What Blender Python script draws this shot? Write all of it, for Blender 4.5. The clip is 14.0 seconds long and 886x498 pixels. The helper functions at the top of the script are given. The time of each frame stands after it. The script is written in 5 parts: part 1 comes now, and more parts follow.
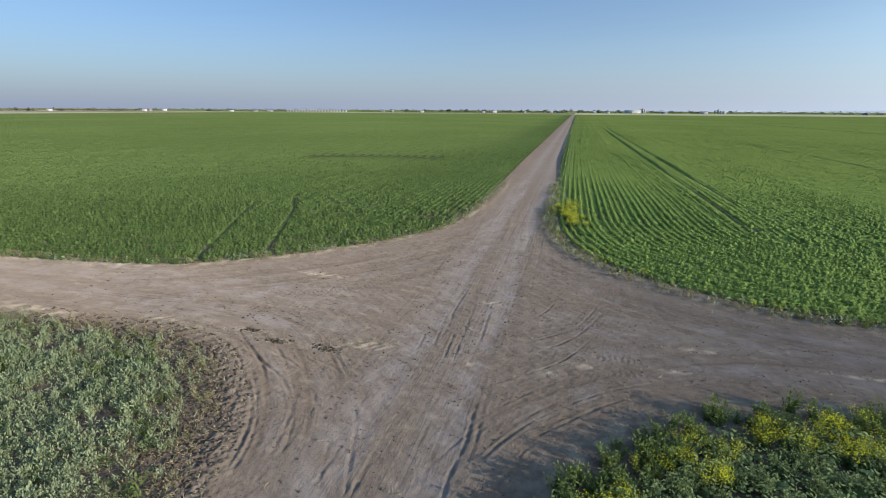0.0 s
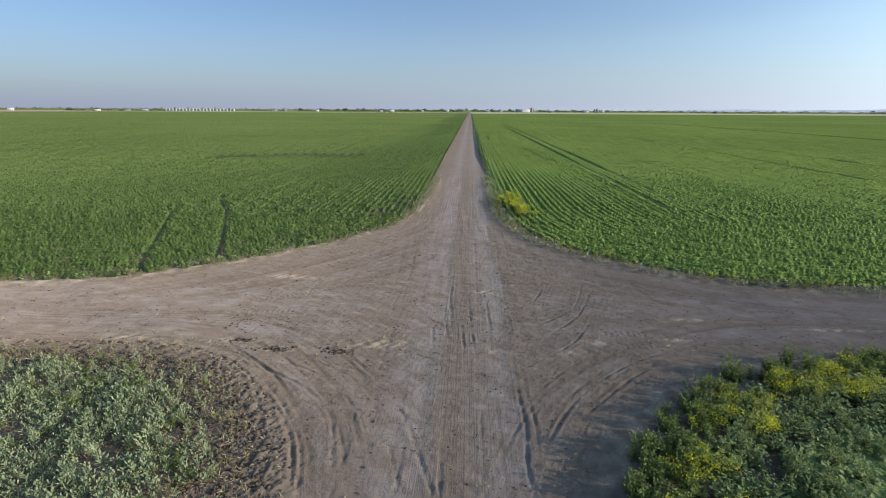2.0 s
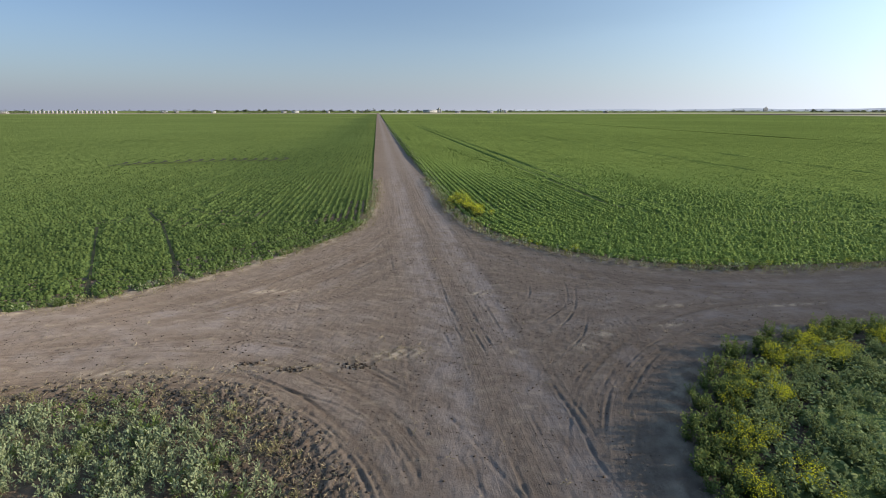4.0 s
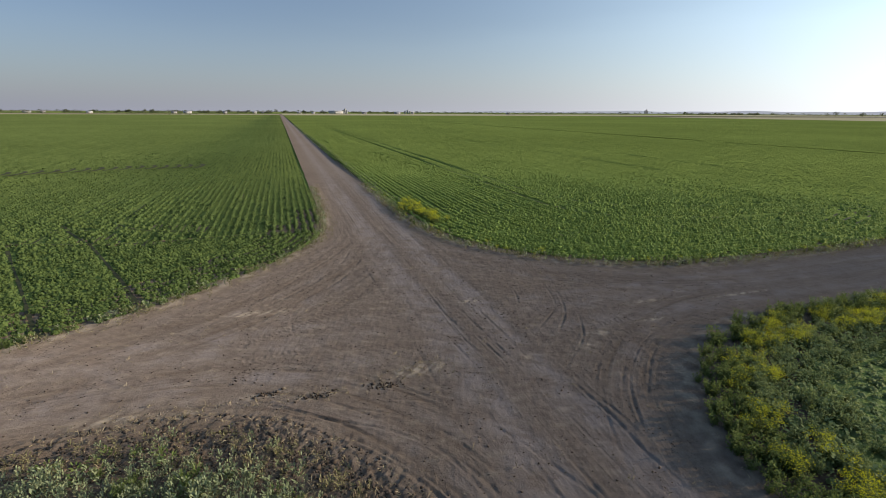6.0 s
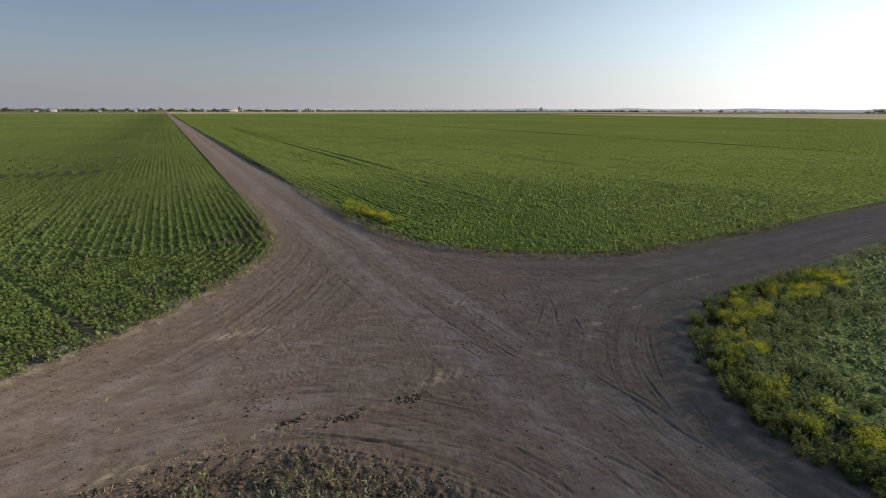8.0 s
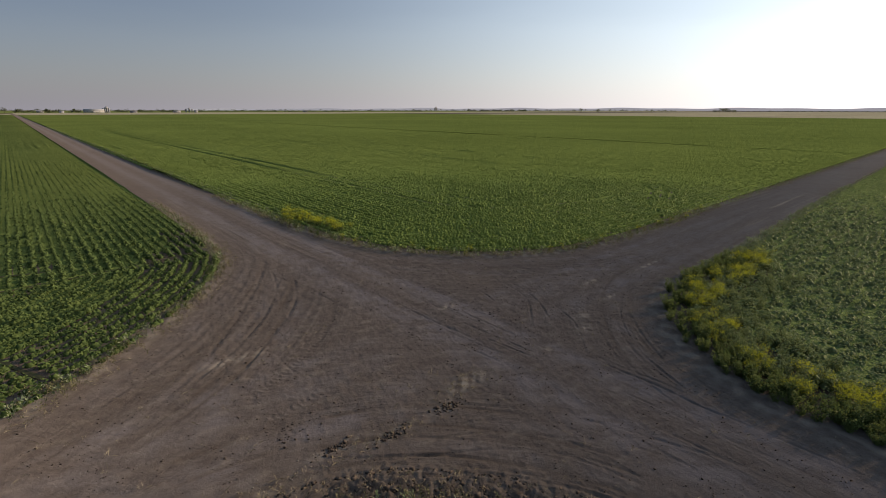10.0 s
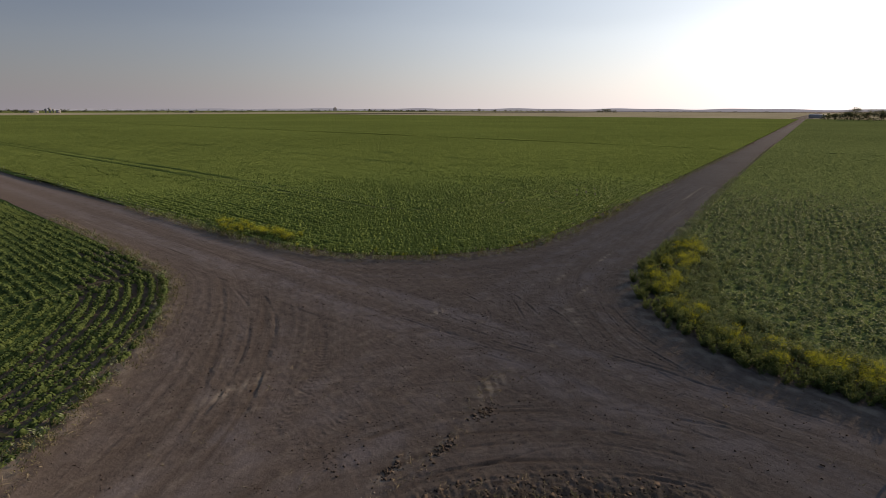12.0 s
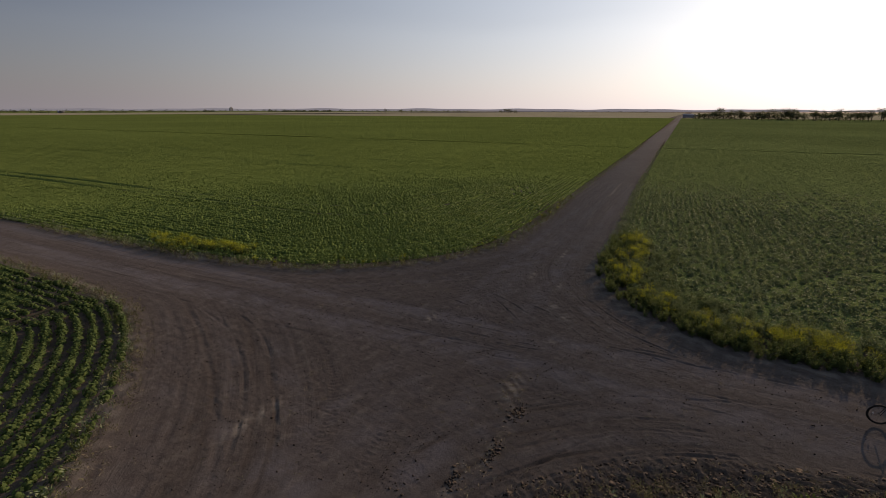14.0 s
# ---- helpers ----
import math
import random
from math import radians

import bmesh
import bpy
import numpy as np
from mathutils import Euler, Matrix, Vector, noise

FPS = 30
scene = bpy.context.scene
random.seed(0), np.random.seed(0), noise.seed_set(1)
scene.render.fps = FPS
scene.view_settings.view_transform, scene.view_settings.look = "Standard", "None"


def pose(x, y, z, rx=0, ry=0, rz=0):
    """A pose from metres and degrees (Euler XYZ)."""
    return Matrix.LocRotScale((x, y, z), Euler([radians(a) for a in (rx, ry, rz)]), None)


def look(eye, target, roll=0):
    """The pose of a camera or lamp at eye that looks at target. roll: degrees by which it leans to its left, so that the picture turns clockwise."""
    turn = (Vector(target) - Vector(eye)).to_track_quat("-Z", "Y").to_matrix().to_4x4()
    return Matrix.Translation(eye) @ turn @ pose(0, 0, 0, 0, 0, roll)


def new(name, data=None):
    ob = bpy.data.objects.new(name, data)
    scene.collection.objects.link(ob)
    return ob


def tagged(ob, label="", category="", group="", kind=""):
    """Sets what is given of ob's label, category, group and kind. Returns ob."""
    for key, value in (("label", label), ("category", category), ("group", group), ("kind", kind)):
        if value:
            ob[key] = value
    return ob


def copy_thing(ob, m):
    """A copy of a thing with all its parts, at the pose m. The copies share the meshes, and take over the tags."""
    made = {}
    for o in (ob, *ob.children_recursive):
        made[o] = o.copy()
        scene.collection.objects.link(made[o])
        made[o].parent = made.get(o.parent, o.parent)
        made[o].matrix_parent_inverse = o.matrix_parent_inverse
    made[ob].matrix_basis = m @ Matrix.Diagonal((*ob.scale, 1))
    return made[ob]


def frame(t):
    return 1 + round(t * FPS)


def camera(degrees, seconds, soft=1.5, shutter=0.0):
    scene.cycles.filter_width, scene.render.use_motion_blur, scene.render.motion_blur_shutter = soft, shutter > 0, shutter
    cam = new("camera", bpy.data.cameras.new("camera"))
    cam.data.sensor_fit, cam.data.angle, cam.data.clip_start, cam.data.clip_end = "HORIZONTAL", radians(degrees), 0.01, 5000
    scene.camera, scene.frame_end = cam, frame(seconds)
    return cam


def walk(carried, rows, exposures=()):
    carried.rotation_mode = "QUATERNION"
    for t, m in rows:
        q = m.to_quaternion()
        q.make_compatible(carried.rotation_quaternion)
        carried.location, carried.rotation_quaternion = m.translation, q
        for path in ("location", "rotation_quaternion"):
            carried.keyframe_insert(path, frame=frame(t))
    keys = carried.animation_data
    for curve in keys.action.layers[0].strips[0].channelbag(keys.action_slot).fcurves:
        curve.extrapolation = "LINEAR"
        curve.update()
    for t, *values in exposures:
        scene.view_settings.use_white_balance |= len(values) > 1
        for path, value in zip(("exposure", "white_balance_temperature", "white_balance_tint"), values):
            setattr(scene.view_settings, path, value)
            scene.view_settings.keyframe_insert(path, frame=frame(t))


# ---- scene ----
cam = camera(85.1, 14.0, soft=0.9)
# time, eye, target, roll
PATH = [
    (0.0, (0.053, 0.15, 8.616), (-0.439, 2.007, 8.061), 0.3),
    (0.5, (-0.852, 0.059, 8.444), (-1.252, 1.938, 7.886), 0.2),
    (1.0, (-1.793, 0.028, 8.325), (-2.102, 1.923, 7.766), 0.3),
    (1.5, (-2.794, -0.06, 8.274), (-3.002, 1.849, 7.714), 0.2),
    (2.0, (-3.831, -0.188, 8.152), (-3.933, 1.73, 7.596), 0.3),
    (2.5, (-4.778, -0.24, 8.035), (-4.786, 1.682, 7.48), 0.2),
    (5.0, (-9.152, 0.359, 8.554), (-8.727, 2.233, 8.0), 0.1),
    (5.5, (-10.079, 0.532, 8.658), (-9.563, 2.384, 8.104), 0.2),
    (6.0, (-10.94, 0.812, 8.722), (-10.337, 2.638, 8.174), 0.3),
    (6.5, (-11.764, 1.192, 8.825), (-11.075, 2.986, 8.272), 0.2),
    (7.0, (-12.566, 1.657, 8.826), (-11.791, 3.415, 8.271), 0.3),
    (7.5, (-13.339, 2.146, 8.86), (-12.479, 3.864, 8.302), 0.2),
    (8.0, (-14.093, 2.594, 8.844), (-13.152, 4.27, 8.289), 0.2),
    (10.5, (-17.915, 5.632, 9.095), (-16.579, 7.014, 8.539), 0.0),
    (11.0, (-18.5, 6.324, 9.153), (-17.101, 7.641, 8.598), 0.0),
    (11.5, (-19.112, 7.057, 9.183), (-17.647, 8.301, 8.628), 0.1),
    (12.0, (-19.703, 7.826, 9.209), (-18.176, 8.994, 8.655), 0.1),
    (12.5, (-20.267, 8.601, 9.263), (-18.685, 9.692, 8.709), 0.1),
    (13.0, (-20.809, 9.336, 9.359), (-19.177, 10.352, 8.806), 0.1),
    (13.5, (-21.301, 10.122, 9.449), (-19.622, 11.058, 8.896), 0.1),
    (14.0, (-21.703, 10.879, 9.518), (-19.985, 11.74, 8.965), 0.1),
]
EXPOSURES = [(0.0, 0.57, 6600, 9.5), (2.5, 0.58, 6800, 11), (5.0, 0.35, 7350, 13.5), (8.0, 0.07, 8000, 18), (10.5, -0.23, 8400, 22.5), (12.5, -0.56, 8700, 27), (14.0, -0.83, 8700, 29)]
walk(cam, [(t, look(eye, target, roll)) for t, eye, target, roll in PATH], EXPOSURES)

# ---- light: a low sun in a hazy sky ----
SUN_UP, SUN_AZ = 15.6, 105.0        # degrees over the horizon; clockwise from +y
a, e = radians(SUN_AZ), radians(SUN_UP)
SUN_WAY = Vector((math.sin(a) * math.cos(e), math.cos(a) * math.cos(e), math.sin(e)))
world = bpy.data.worlds.new("sky")
scene.world = world
world.use_nodes = True
wn, wl = world.node_tree.nodes, world.node_tree.links
sky = wn.new("ShaderNodeTexSky")
sky.sky_type, sky.sun_disc = "NISHITA", False
sky.sun_elevation, sky.sun_rotation = e, a
sky.altitude, sky.air_density, sky.dust_density, sky.ozone_density = 0, 1.0, 0.7, 2.0
# haze: thick along the horizon, and bright towards the sun
at = wn.new("ShaderNodeTexCoord")


def sky_math(kind, one, two=None):
    x = wn.new("ShaderNodeMath")
    x.operation = kind
    for i, v in enumerate((one, two)):
        if isinstance(v, (int, float)):
            x.inputs[i].default_value = v
        elif v is not None:
            wl.new(v, x.inputs[i])
    return x.outputs[0]


def sky_mix(how, fac, one, two):
    x = wn.new("ShaderNodeMix")
    x.data_type, x.blend_type, x.clamp_factor = "RGBA", how, True
    for i, v in ((0, fac), (6, one), (7, two)):
        if isinstance(v, (int, float)):
            x.inputs[i].default_value = v
        elif isinstance(v, tuple):
            x.inputs[i].default_value = (*v, 1)
        else:
            wl.new(v, x.inputs[i])
    return x.outputs[2]


split = wn.new("ShaderNodeSeparateXYZ")
wl.new(at.outputs["Generated"], split.inputs[0])
height = sky_math("MAXIMUM", split.outputs["Z"], 0.0)
dot = wn.new("ShaderNodeVectorMath")
dot.operation = "DOT_PRODUCT"
wl.new(at.outputs["Generated"], dot.inputs[0])
dot.inputs[1].default_value = SUN_WAY
off_sun = sky_math("ARCCOSINE", dot.outputs["Value"])
glow = sky_math("ADD", sky_math("MULTIPLY", sky_math("EXPONENT", sky_math("MULTIPLY", off_sun, -1.65)), 1.85),
                sky_math("MULTIPLY", sky_math("EXPONENT", sky_math("MULTIPLY", off_sun, -4.5)), 0.15))
low_air = sky_math("ADD", sky_math("MULTIPLY", sky_math("EXPONENT", sky_math("MULTIPLY", height, -7.0)), 0.5), 0.62)
broad = sky_math("EXPONENT", sky_math("MULTIPLY", sky_math("POWER", sky_math("MULTIPLY", off_sun, 0.96), 4.0), -1.0))
glow = sky_math("ADD", sky_math("MULTIPLY", glow, low_air), sky_math("MULTIPLY", broad, 0.30))
# a thin veil of cloud low over the plain, with a soft and uneven upper edge
wisp = wn.new("ShaderNodeTexNoise")
wisp.inputs["Scale"].default_value, wisp.inputs["Detail"].default_value = 2.2, 4.0
stretch = wn.new("ShaderNodeMapping")
stretch.inputs["Scale"].default_value = (1.0, 1.0, 6.0)
wl.new(at.outputs["Generated"], stretch.inputs["Vector"]), wl.new(stretch.outputs["Vector"], wisp.inputs["Vector"])
under = wn.new("ShaderNodeMapRange")
under.interpolation_type = "SMOOTHSTEP"
for k_, v_ in (("From Min", 0.175), ("From Max", 0.115), ("To Min", 0.0), ("To Max", 1.0)):
    under.inputs[k_].default_value = v_
wl.new(sky_math("ADD", height, sky_math("MULTIPLY", sky_math("SUBTRACT", wisp.outputs["Fac"], 0.5), 0.11)), under.inputs["Value"])
glow = sky_math("ADD", glow, sky_math("MULTIPLY", sky_math("MULTIPLY", under.outputs["Result"], 0.20), sky_math("EXPONENT", sky_math("MULTIPLY", off_sun, -1.5))))
haze = sky_math("EXPONENT", sky_math("MULTIPLY", height, -11.0))
clear = sky_mix("MULTIPLY", 1.0, sky.outputs[0], (0.056, 0.071, 0.096))
veil = sky_mix("MIX", haze, clear, (0.190, 0.226, 0.318))
tint = wn.new("ShaderNodeCombineColor")
for i, (k, low_k) in enumerate(((0.58, 0.23), (0.85, 0.07), (1.0, 0.0))):
    wl.new(sky_math("MULTIPLY", glow, sky_math("ADD", sky_math("MULTIPLY", haze, low_k), k)), tint.inputs[i])
wl.new(sky_mix("ADD", 1.0, veil, tint.outputs[0]), wn["Background"].inputs[0])
wn["Background"].inputs[1].default_value = 1.0
lamp = bpy.data.lights.new("sun", "SUN")
lamp.energy, lamp.angle, lamp.color = 5.0, radians(0.6), (1.0, 0.85, 0.66)
new("sun", lamp).matrix_world = SUN_WAY.to_track_quat("Z", "Y").to_matrix().to_4x4()


# ---- materials ----
def material(name, rough=0.85):
    m = bpy.data.materials.new(name)
    m.use_nodes = True
    p = m.node_tree.nodes["Principled BSDF"]
    p.inputs["Roughness"].default_value = rough
    p.inputs["Specular IOR Level"].default_value = 0.25
    return m, m.node_tree.nodes, m.node_tree.links, p


def noise_tex(n, l, scale, detail=4.0, rough=0.6, squash=None):
    t = n.new("ShaderNodeTexNoise")
    t.inputs["Scale"].default_value, t.inputs["Detail"].default_value, t.inputs["Roughness"].default_value = scale, detail, rough
    c = n.new("ShaderNodeTexCoord")
    if squash:
        s = n.new("ShaderNodeMapping")
        s.inputs["Scale"].default_value = squash
        l.new(c.outputs["Object"], s.inputs["Vector"])
        l.new(s.outputs["Vector"], t.inputs["Vector"])
    else:
        l.new(c.outputs["Object"], t.inputs["Vector"])
    return t.outputs["Fac"]


def spread(n, l, fac, lo, hi, to_lo=0.0, to_hi=1.0):
    r = n.new("ShaderNodeMapRange")
    for k, v in zip(("From Min", "From Max", "To Min", "To Max"), (lo, hi, to_lo, to_hi)):
        r.inputs[k].default_value = v
    l.new(fac, r.inputs["Value"])
    return r.outputs["Result"]


def blend(n, l, fac, one, two, how="MIX"):
    x = n.new("ShaderNodeMix")
    x.data_type, x.blend_type = "RGBA", how
    for i, v in ((0, fac), (6, one), (7, two)):
        if isinstance(v, (int, float)):
            x.inputs[i].default_value = v
        elif isinstance(v, tuple):
            x.inputs[i].default_value = (*v, 1)
        else:
            l.new(v, x.inputs[i])
    return x.outputs[2]


def bump(n, l, p, fac, dist, strength=1.0):
    b = n.new("ShaderNodeBump")
    b.inputs["Distance"].default_value, b.inputs["Strength"].default_value = dist, strength
    l.new(fac, b.inputs["Height"])
    if p.inputs["Normal"].is_linked:
        l.new(p.inputs["Normal"].links[0].from_socket, b.inputs["Normal"])
    l.new(b.outputs["Normal"], p.inputs["Normal"])


def foliage(name, dark, mid, light, through_light=0.3, patch=0.25, rough=0.7):
    """Leaves: every leaf a shade of its own, and wide patches over the stand."""
    m, n, l, p = material(name, rough)
    p.inputs["Specular IOR Level"].default_value = 0.05
    g = n.new("ShaderNodeNewGeometry")
    c = blend(n, l, spread(n, l, g.outputs["Random Per Island"], 0.0, 1.0), dark, mid)
    c = blend(n, l, spread(n, l, noise_tex(n, l, patch, 3), 0.45, 0.75, 0.0, 0.85), c, light)
    l.new(c, p.inputs["Base Color"])
    t = n.new("ShaderNodeBsdfTranslucent")
    l.new(blend(n, l, 0.2, c, (0.25, 0.30, 0.04)), t.inputs["Color"])
    x = n.new("ShaderNodeMixShader")
    x.inputs[0].default_value = through_light
    l.new(p.outputs[0], x.inputs[1]), l.new(t.outputs[0], x.inputs[2])
    l.new(x.outputs[0], n["Material Output"].inputs["Surface"])
    return m


def plain(name, colour, rough=0.8, metal=0.0, vary=0.12, scale=3.0):
    m, n, l, p = material(name, rough)
    p.inputs["Metallic"].default_value = metal
    low = tuple(v * (1 - vary) for v in colour)
    l.new(blend(n, l, spread(n, l, noise_tex(n, l, scale), 0.35, 0.65), low, colour), p.inputs["Base Color"])
    return m


def attribute(n, name):
    x = n.new("ShaderNodeAttribute")
    x.attribute_name = name
    return x.outputs["Fac"]


# bare earth: brown and loose, greyer where wheels pack it, pale where straw and silt lie
DIRT, n, l, p = material("packed_earth", 0.72)
p.inputs["Specular IOR Level"].default_value = 0.012
p.inputs["Diffuse Roughness"].default_value = 1.0
grain, mottle, wide = noise_tex(n, l, 45, 5, 0.7), noise_tex(n, l, 5, 5, 0.65), noise_tex(n, l, 0.35, 4)
c = blend(n, l, spread(n, l, mottle, 0.3, 0.7), (0.141, 0.113, 0.095), (0.207, 0.172, 0.149))
c = blend(n, l, spread(n, l, wide, 0.35, 0.65, 0.0, 0.45), c, (0.195, 0.157, 0.131))
c = blend(n, l, attribute(n, "packed"), c, (0.236, 0.208, 0.201))
c = blend(n, l, attribute(n, "pale"), c, (0.402, 0.349, 0.282))
# tilled soil under the crops, and shade painted into the wheel cuts
c = blend(n, l, attribute(n, "tilth_shade"), c, (0.136, 0.106, 0.085))
c = blend(n, l, spread(n, l, grain, 0.3, 0.7, 0.0, 1.0), blend(n, l, 1.0, c, (0.86, 0.86, 0.86), "MULTIPLY"), c)
c = blend(n, l, spread(n, l, noise_tex(n, l, 1.3, 5, 0.7), 0.5, 0.68, 0.0, 0.5), c, (0.115, 0.089, 0.073))
# streaks that wheels draw: round the corners and along the lane


def streaks(across, scale, slow):
    at_, put = n.new("ShaderNodeTexCoord"), n.new("ShaderNodeCombineXYZ")
    take = n.new("ShaderNodeSeparateXYZ")
    l.new(at_.outputs["Object"], take.inputs[0])
    for i, (v, k) in enumerate(((across or take.outputs["X"], scale), (take.outputs["X"], slow if across else 0.0), (take.outputs["Y"], slow))):
        x = n.new("ShaderNodeMath")
        x.operation, x.inputs[1].default_value = "MULTIPLY", k
        l.new(v, x.inputs[0]), l.new(x.outputs[0], put.inputs[i])
    t_ = n.new("ShaderNodeTexNoise")
    t_.inputs["Scale"].default_value, t_.inputs["Detail"].default_value, t_.inputs["Roughness"].default_value = 1.0, 3.0, 0.6
    l.new(put.outputs[0], t_.inputs["Vector"])
    return t_.outputs["Fac"]


def times(one, two):
    x = n.new("ShaderNodeMath")
    x.operation = "MULTIPLY"
    l.new(one, x.inputs[0]), l.new(two, x.inputs[1])
    return x.outputs[0]


round_, straight = streaks(attribute(n, "across"), 2.6, 0.09), streaks(None, 3.6, 0.05)
fine_round, fine_straight = streaks(attribute(n, "across"), 17.0, 0.3), streaks(None, 19.0, 0.16)
lane_ = attribute(n, "lane")
off_lane = spread(n, l, lane_, 0.0, 1.0, 1.0, 0.25)
patchy = spread(n, l, noise_tex(n, l, 0.5, 3), 0.35, 0.6, 0.15, 1.0)
scuffed = spread(n, l, noise_tex(n, l, 0.6, 4, 0.65), 0.46, 0.62, 0.0, 1.0)
dark_ = times(times(spread(n, l, round_, 0.52, 0.68, 0.0, 0.42), off_lane), patchy)
c = blend(n, l, dark_, c, (0.115, 0.094, 0.081))
c = blend(n, l, times(times(spread(n, l, round_, 0.48, 0.34, 0.0, 0.32), off_lane), patchy), c, (0.245, 0.208, 0.182))
c = blend(n, l, times(spread(n, l, straight, 0.54, 0.68, 0.0, 0.32), lane_), c, (0.121, 0.101, 0.094))
c = blend(n, l, times(spread(n, l, straight, 0.48, 0.32, 0.0, 0.2), lane_), c, (0.252, 0.223, 0.215))
c = blend(n, l, times(times(spread(n, l, fine_round, 0.56, 0.74, 0.0, 0.26), off_lane), scuffed), c, (0.112, 0.092, 0.081))
c = blend(n, l, times(spread(n, l, fine_straight, 0.56, 0.74, 0.0, 0.26), lane_), c, (0.118, 0.099, 0.092))
crumb = noise_tex(n, l, 17, 6, 0.75)
c = blend(n, l, spread(n, l, crumb, 0.56, 0.78, 0.0, 0.6), c, (0.105, 0.085, 0.072))
c = blend(n, l, spread(n, l, crumb, 0.43, 0.28, 0.0, 0.4), c, (0.288, 0.239, 0.205))
l.new(c, p.inputs["Base Color"])
bump(n, l, p, times(times(fine_round, off_lane), scuffed), -0.016)
bump(n, l, p, times(fine_straight, lane_), -0.014)
bump(n, l, p, times(straight, lane_), -0.012)
bump(n, l, p, times(round_, off_lane), -0.022)
bump(n, l, p, crumb, 0.022)
bump(n, l, p, mottle, 0.015)
bump(n, l, p, grain, 0.006)

BEET = foliage("beet_leaf", (0.070, 0.112, 0.038), (0.090, 0.138, 0.046), (0.098, 0.146, 0.047), 0.16)
BEAN = foliage("bean_leaf", (0.154, 0.238, 0.068), (0.174, 0.262, 0.076), (0.188, 0.276, 0.077), 0.28)
LENTIL = foliage("lentil_leaf", (0.150, 0.208, 0.098), (0.195, 0.260, 0.126), (0.204, 0.268, 0.126), 0.36)
SAGE = foliage("silver_leaf", (0.175, 0.222, 0.125), (0.250, 0.300, 0.185), (0.265, 0.312, 0.190), 0.22, 0.8)
WEED = foliage("weed_leaf", (0.088, 0.132, 0.046), (0.150, 0.202, 0.076), (0.156, 0.212, 0.070), 0.36, 1.5)
PETAL = foliage("yellow_petal", (0.58, 0.60, 0.035), (0.70, 0.71, 0.05), (0.66, 0.67, 0.045), 0.4)
STALK = plain("green_stalk", (0.10, 0.13, 0.045))
STRAW = foliage("dry_straw", (0.20, 0.17, 0.11), (0.37, 0.32, 0.22), (0.33, 0.29, 0.20), 0.1, 1.5, 0.8)
DEADWEED = foliage("dry_weed", (0.13, 0.125, 0.07), (0.25, 0.235, 0.13), (0.22, 0.22, 0.11), 0.15, 1.0, 0.85)
PALESTONE = plain("pale_stone", (0.31, 0.275, 0.225), 0.9, 0, 0.3, 9)
# darker than bare soil: the shade of the crop gaps is in this colour
TRODDEN_SHADE = plain("shaded_trodden_soil", (0.052, 0.060, 0.028), 0.95, 0, 0.35, 2)
CLOD = plain("clod", (0.098, 0.076, 0.060), 0.95, 0, 0.4, 9)
# far tree leaves, paled and greyed so the colour carries some haze
WOODLEAF = foliage("tree_leaf", (0.085, 0.105, 0.068), (0.120, 0.142, 0.092), (0.125, 0.148, 0.094), 0.4, 0.3)
BARK = plain("bark", (0.09, 0.07, 0.05), 0.9)
WHITEWALL = plain("white_wall", (0.40, 0.41, 0.42))
GREYWALL = plain("grey_wall", (0.320, 0.328, 0.336))
ROOFGREY = plain("grey_roof", (0.22, 0.22, 0.23))
ROOFWHITE = plain("pale_metal_roof", (0.36, 0.38, 0.40), 0.6)
STEEL = plain("galvanised_steel", (0.34, 0.355, 0.365), 0.6, 0.25, 0.2, 0.6)
CONCRETE = plain("grey_concrete", (0.30, 0.31, 0.33))
DARKGLASS = plain("dark_glass", (0.03, 0.035, 0.04), 0.1)
RUBBER = plain("black_rubber", (0.018, 0.018, 0.018), 0.7)
BLACKMETAL = plain("black_metal", (0.03, 0.03, 0.032), 0.35, 0.7)
REFLECTOR = plain("white_reflector", (0.8, 0.8, 0.78), 0.3)
HILL, n, l, p = material("hazed_far_hill", 1.0)      # a plain backdrop: the haze of distance is put in as a bluish glow
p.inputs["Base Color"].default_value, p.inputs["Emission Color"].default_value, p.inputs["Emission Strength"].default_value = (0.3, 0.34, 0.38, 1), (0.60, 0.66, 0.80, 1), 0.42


def canopy(name, low, high, streak):
    m, n, l, p = material(name, 0.9)
    p.inputs["Specular IOR Level"].default_value = 0.0
    p.inputs["Sheen Weight"].default_value, p.inputs["Sheen Roughness"].default_value = 0.02, 0.45
    p.inputs["Sheen Tint"].default_value = (0.75, 0.85, 0.45, 1)
    c = blend(n, l, spread(n, l, noise_tex(n, l, 1.0, 5, 0.7, streak), 0.35, 0.65), low, high)
    c = blend(n, l, spread(n, l, noise_tex(n, l, 0.012, 4, 0.55), 0.4, 0.65, 0.0, 0.5), c, tuple(v * 1.22 for v in high))
    l.new(c, p.inputs["Base Color"])
    bump(n, l, p, noise_tex(n, l, 3.5, 3, 0.6), 0.2)
    return m


CANOPY_BEET = canopy("beet_canopy", (0.098, 0.146, 0.042), (0.138, 0.190, 0.058), (1.6, 0.15, 1))
CANOPY_BEAN = canopy("bean_canopy", (0.106, 0.164, 0.043), (0.146, 0.210, 0.058), (1.4, 0.12, 1))
CANOPY_LENTIL = canopy("lentil_canopy", (0.098, 0.148, 0.056), (0.136, 0.192, 0.072), (0.15, 1.4, 1))
CANOPY_WEED = canopy("weed_canopy", (0.085, 0.112, 0.058), (0.135, 0.168, 0.095), (1.2, 1.0, 1))
STUBBLE = canopy("stubble", (0.304, 0.280, 0.192), (0.384, 0.360, 0.264), (0.02, 0.3, 1))
FARCROP = canopy("far_crop", (0.11, 0.16, 0.05), (0.16, 0.20, 0.07), (0.02, 0.3, 1))

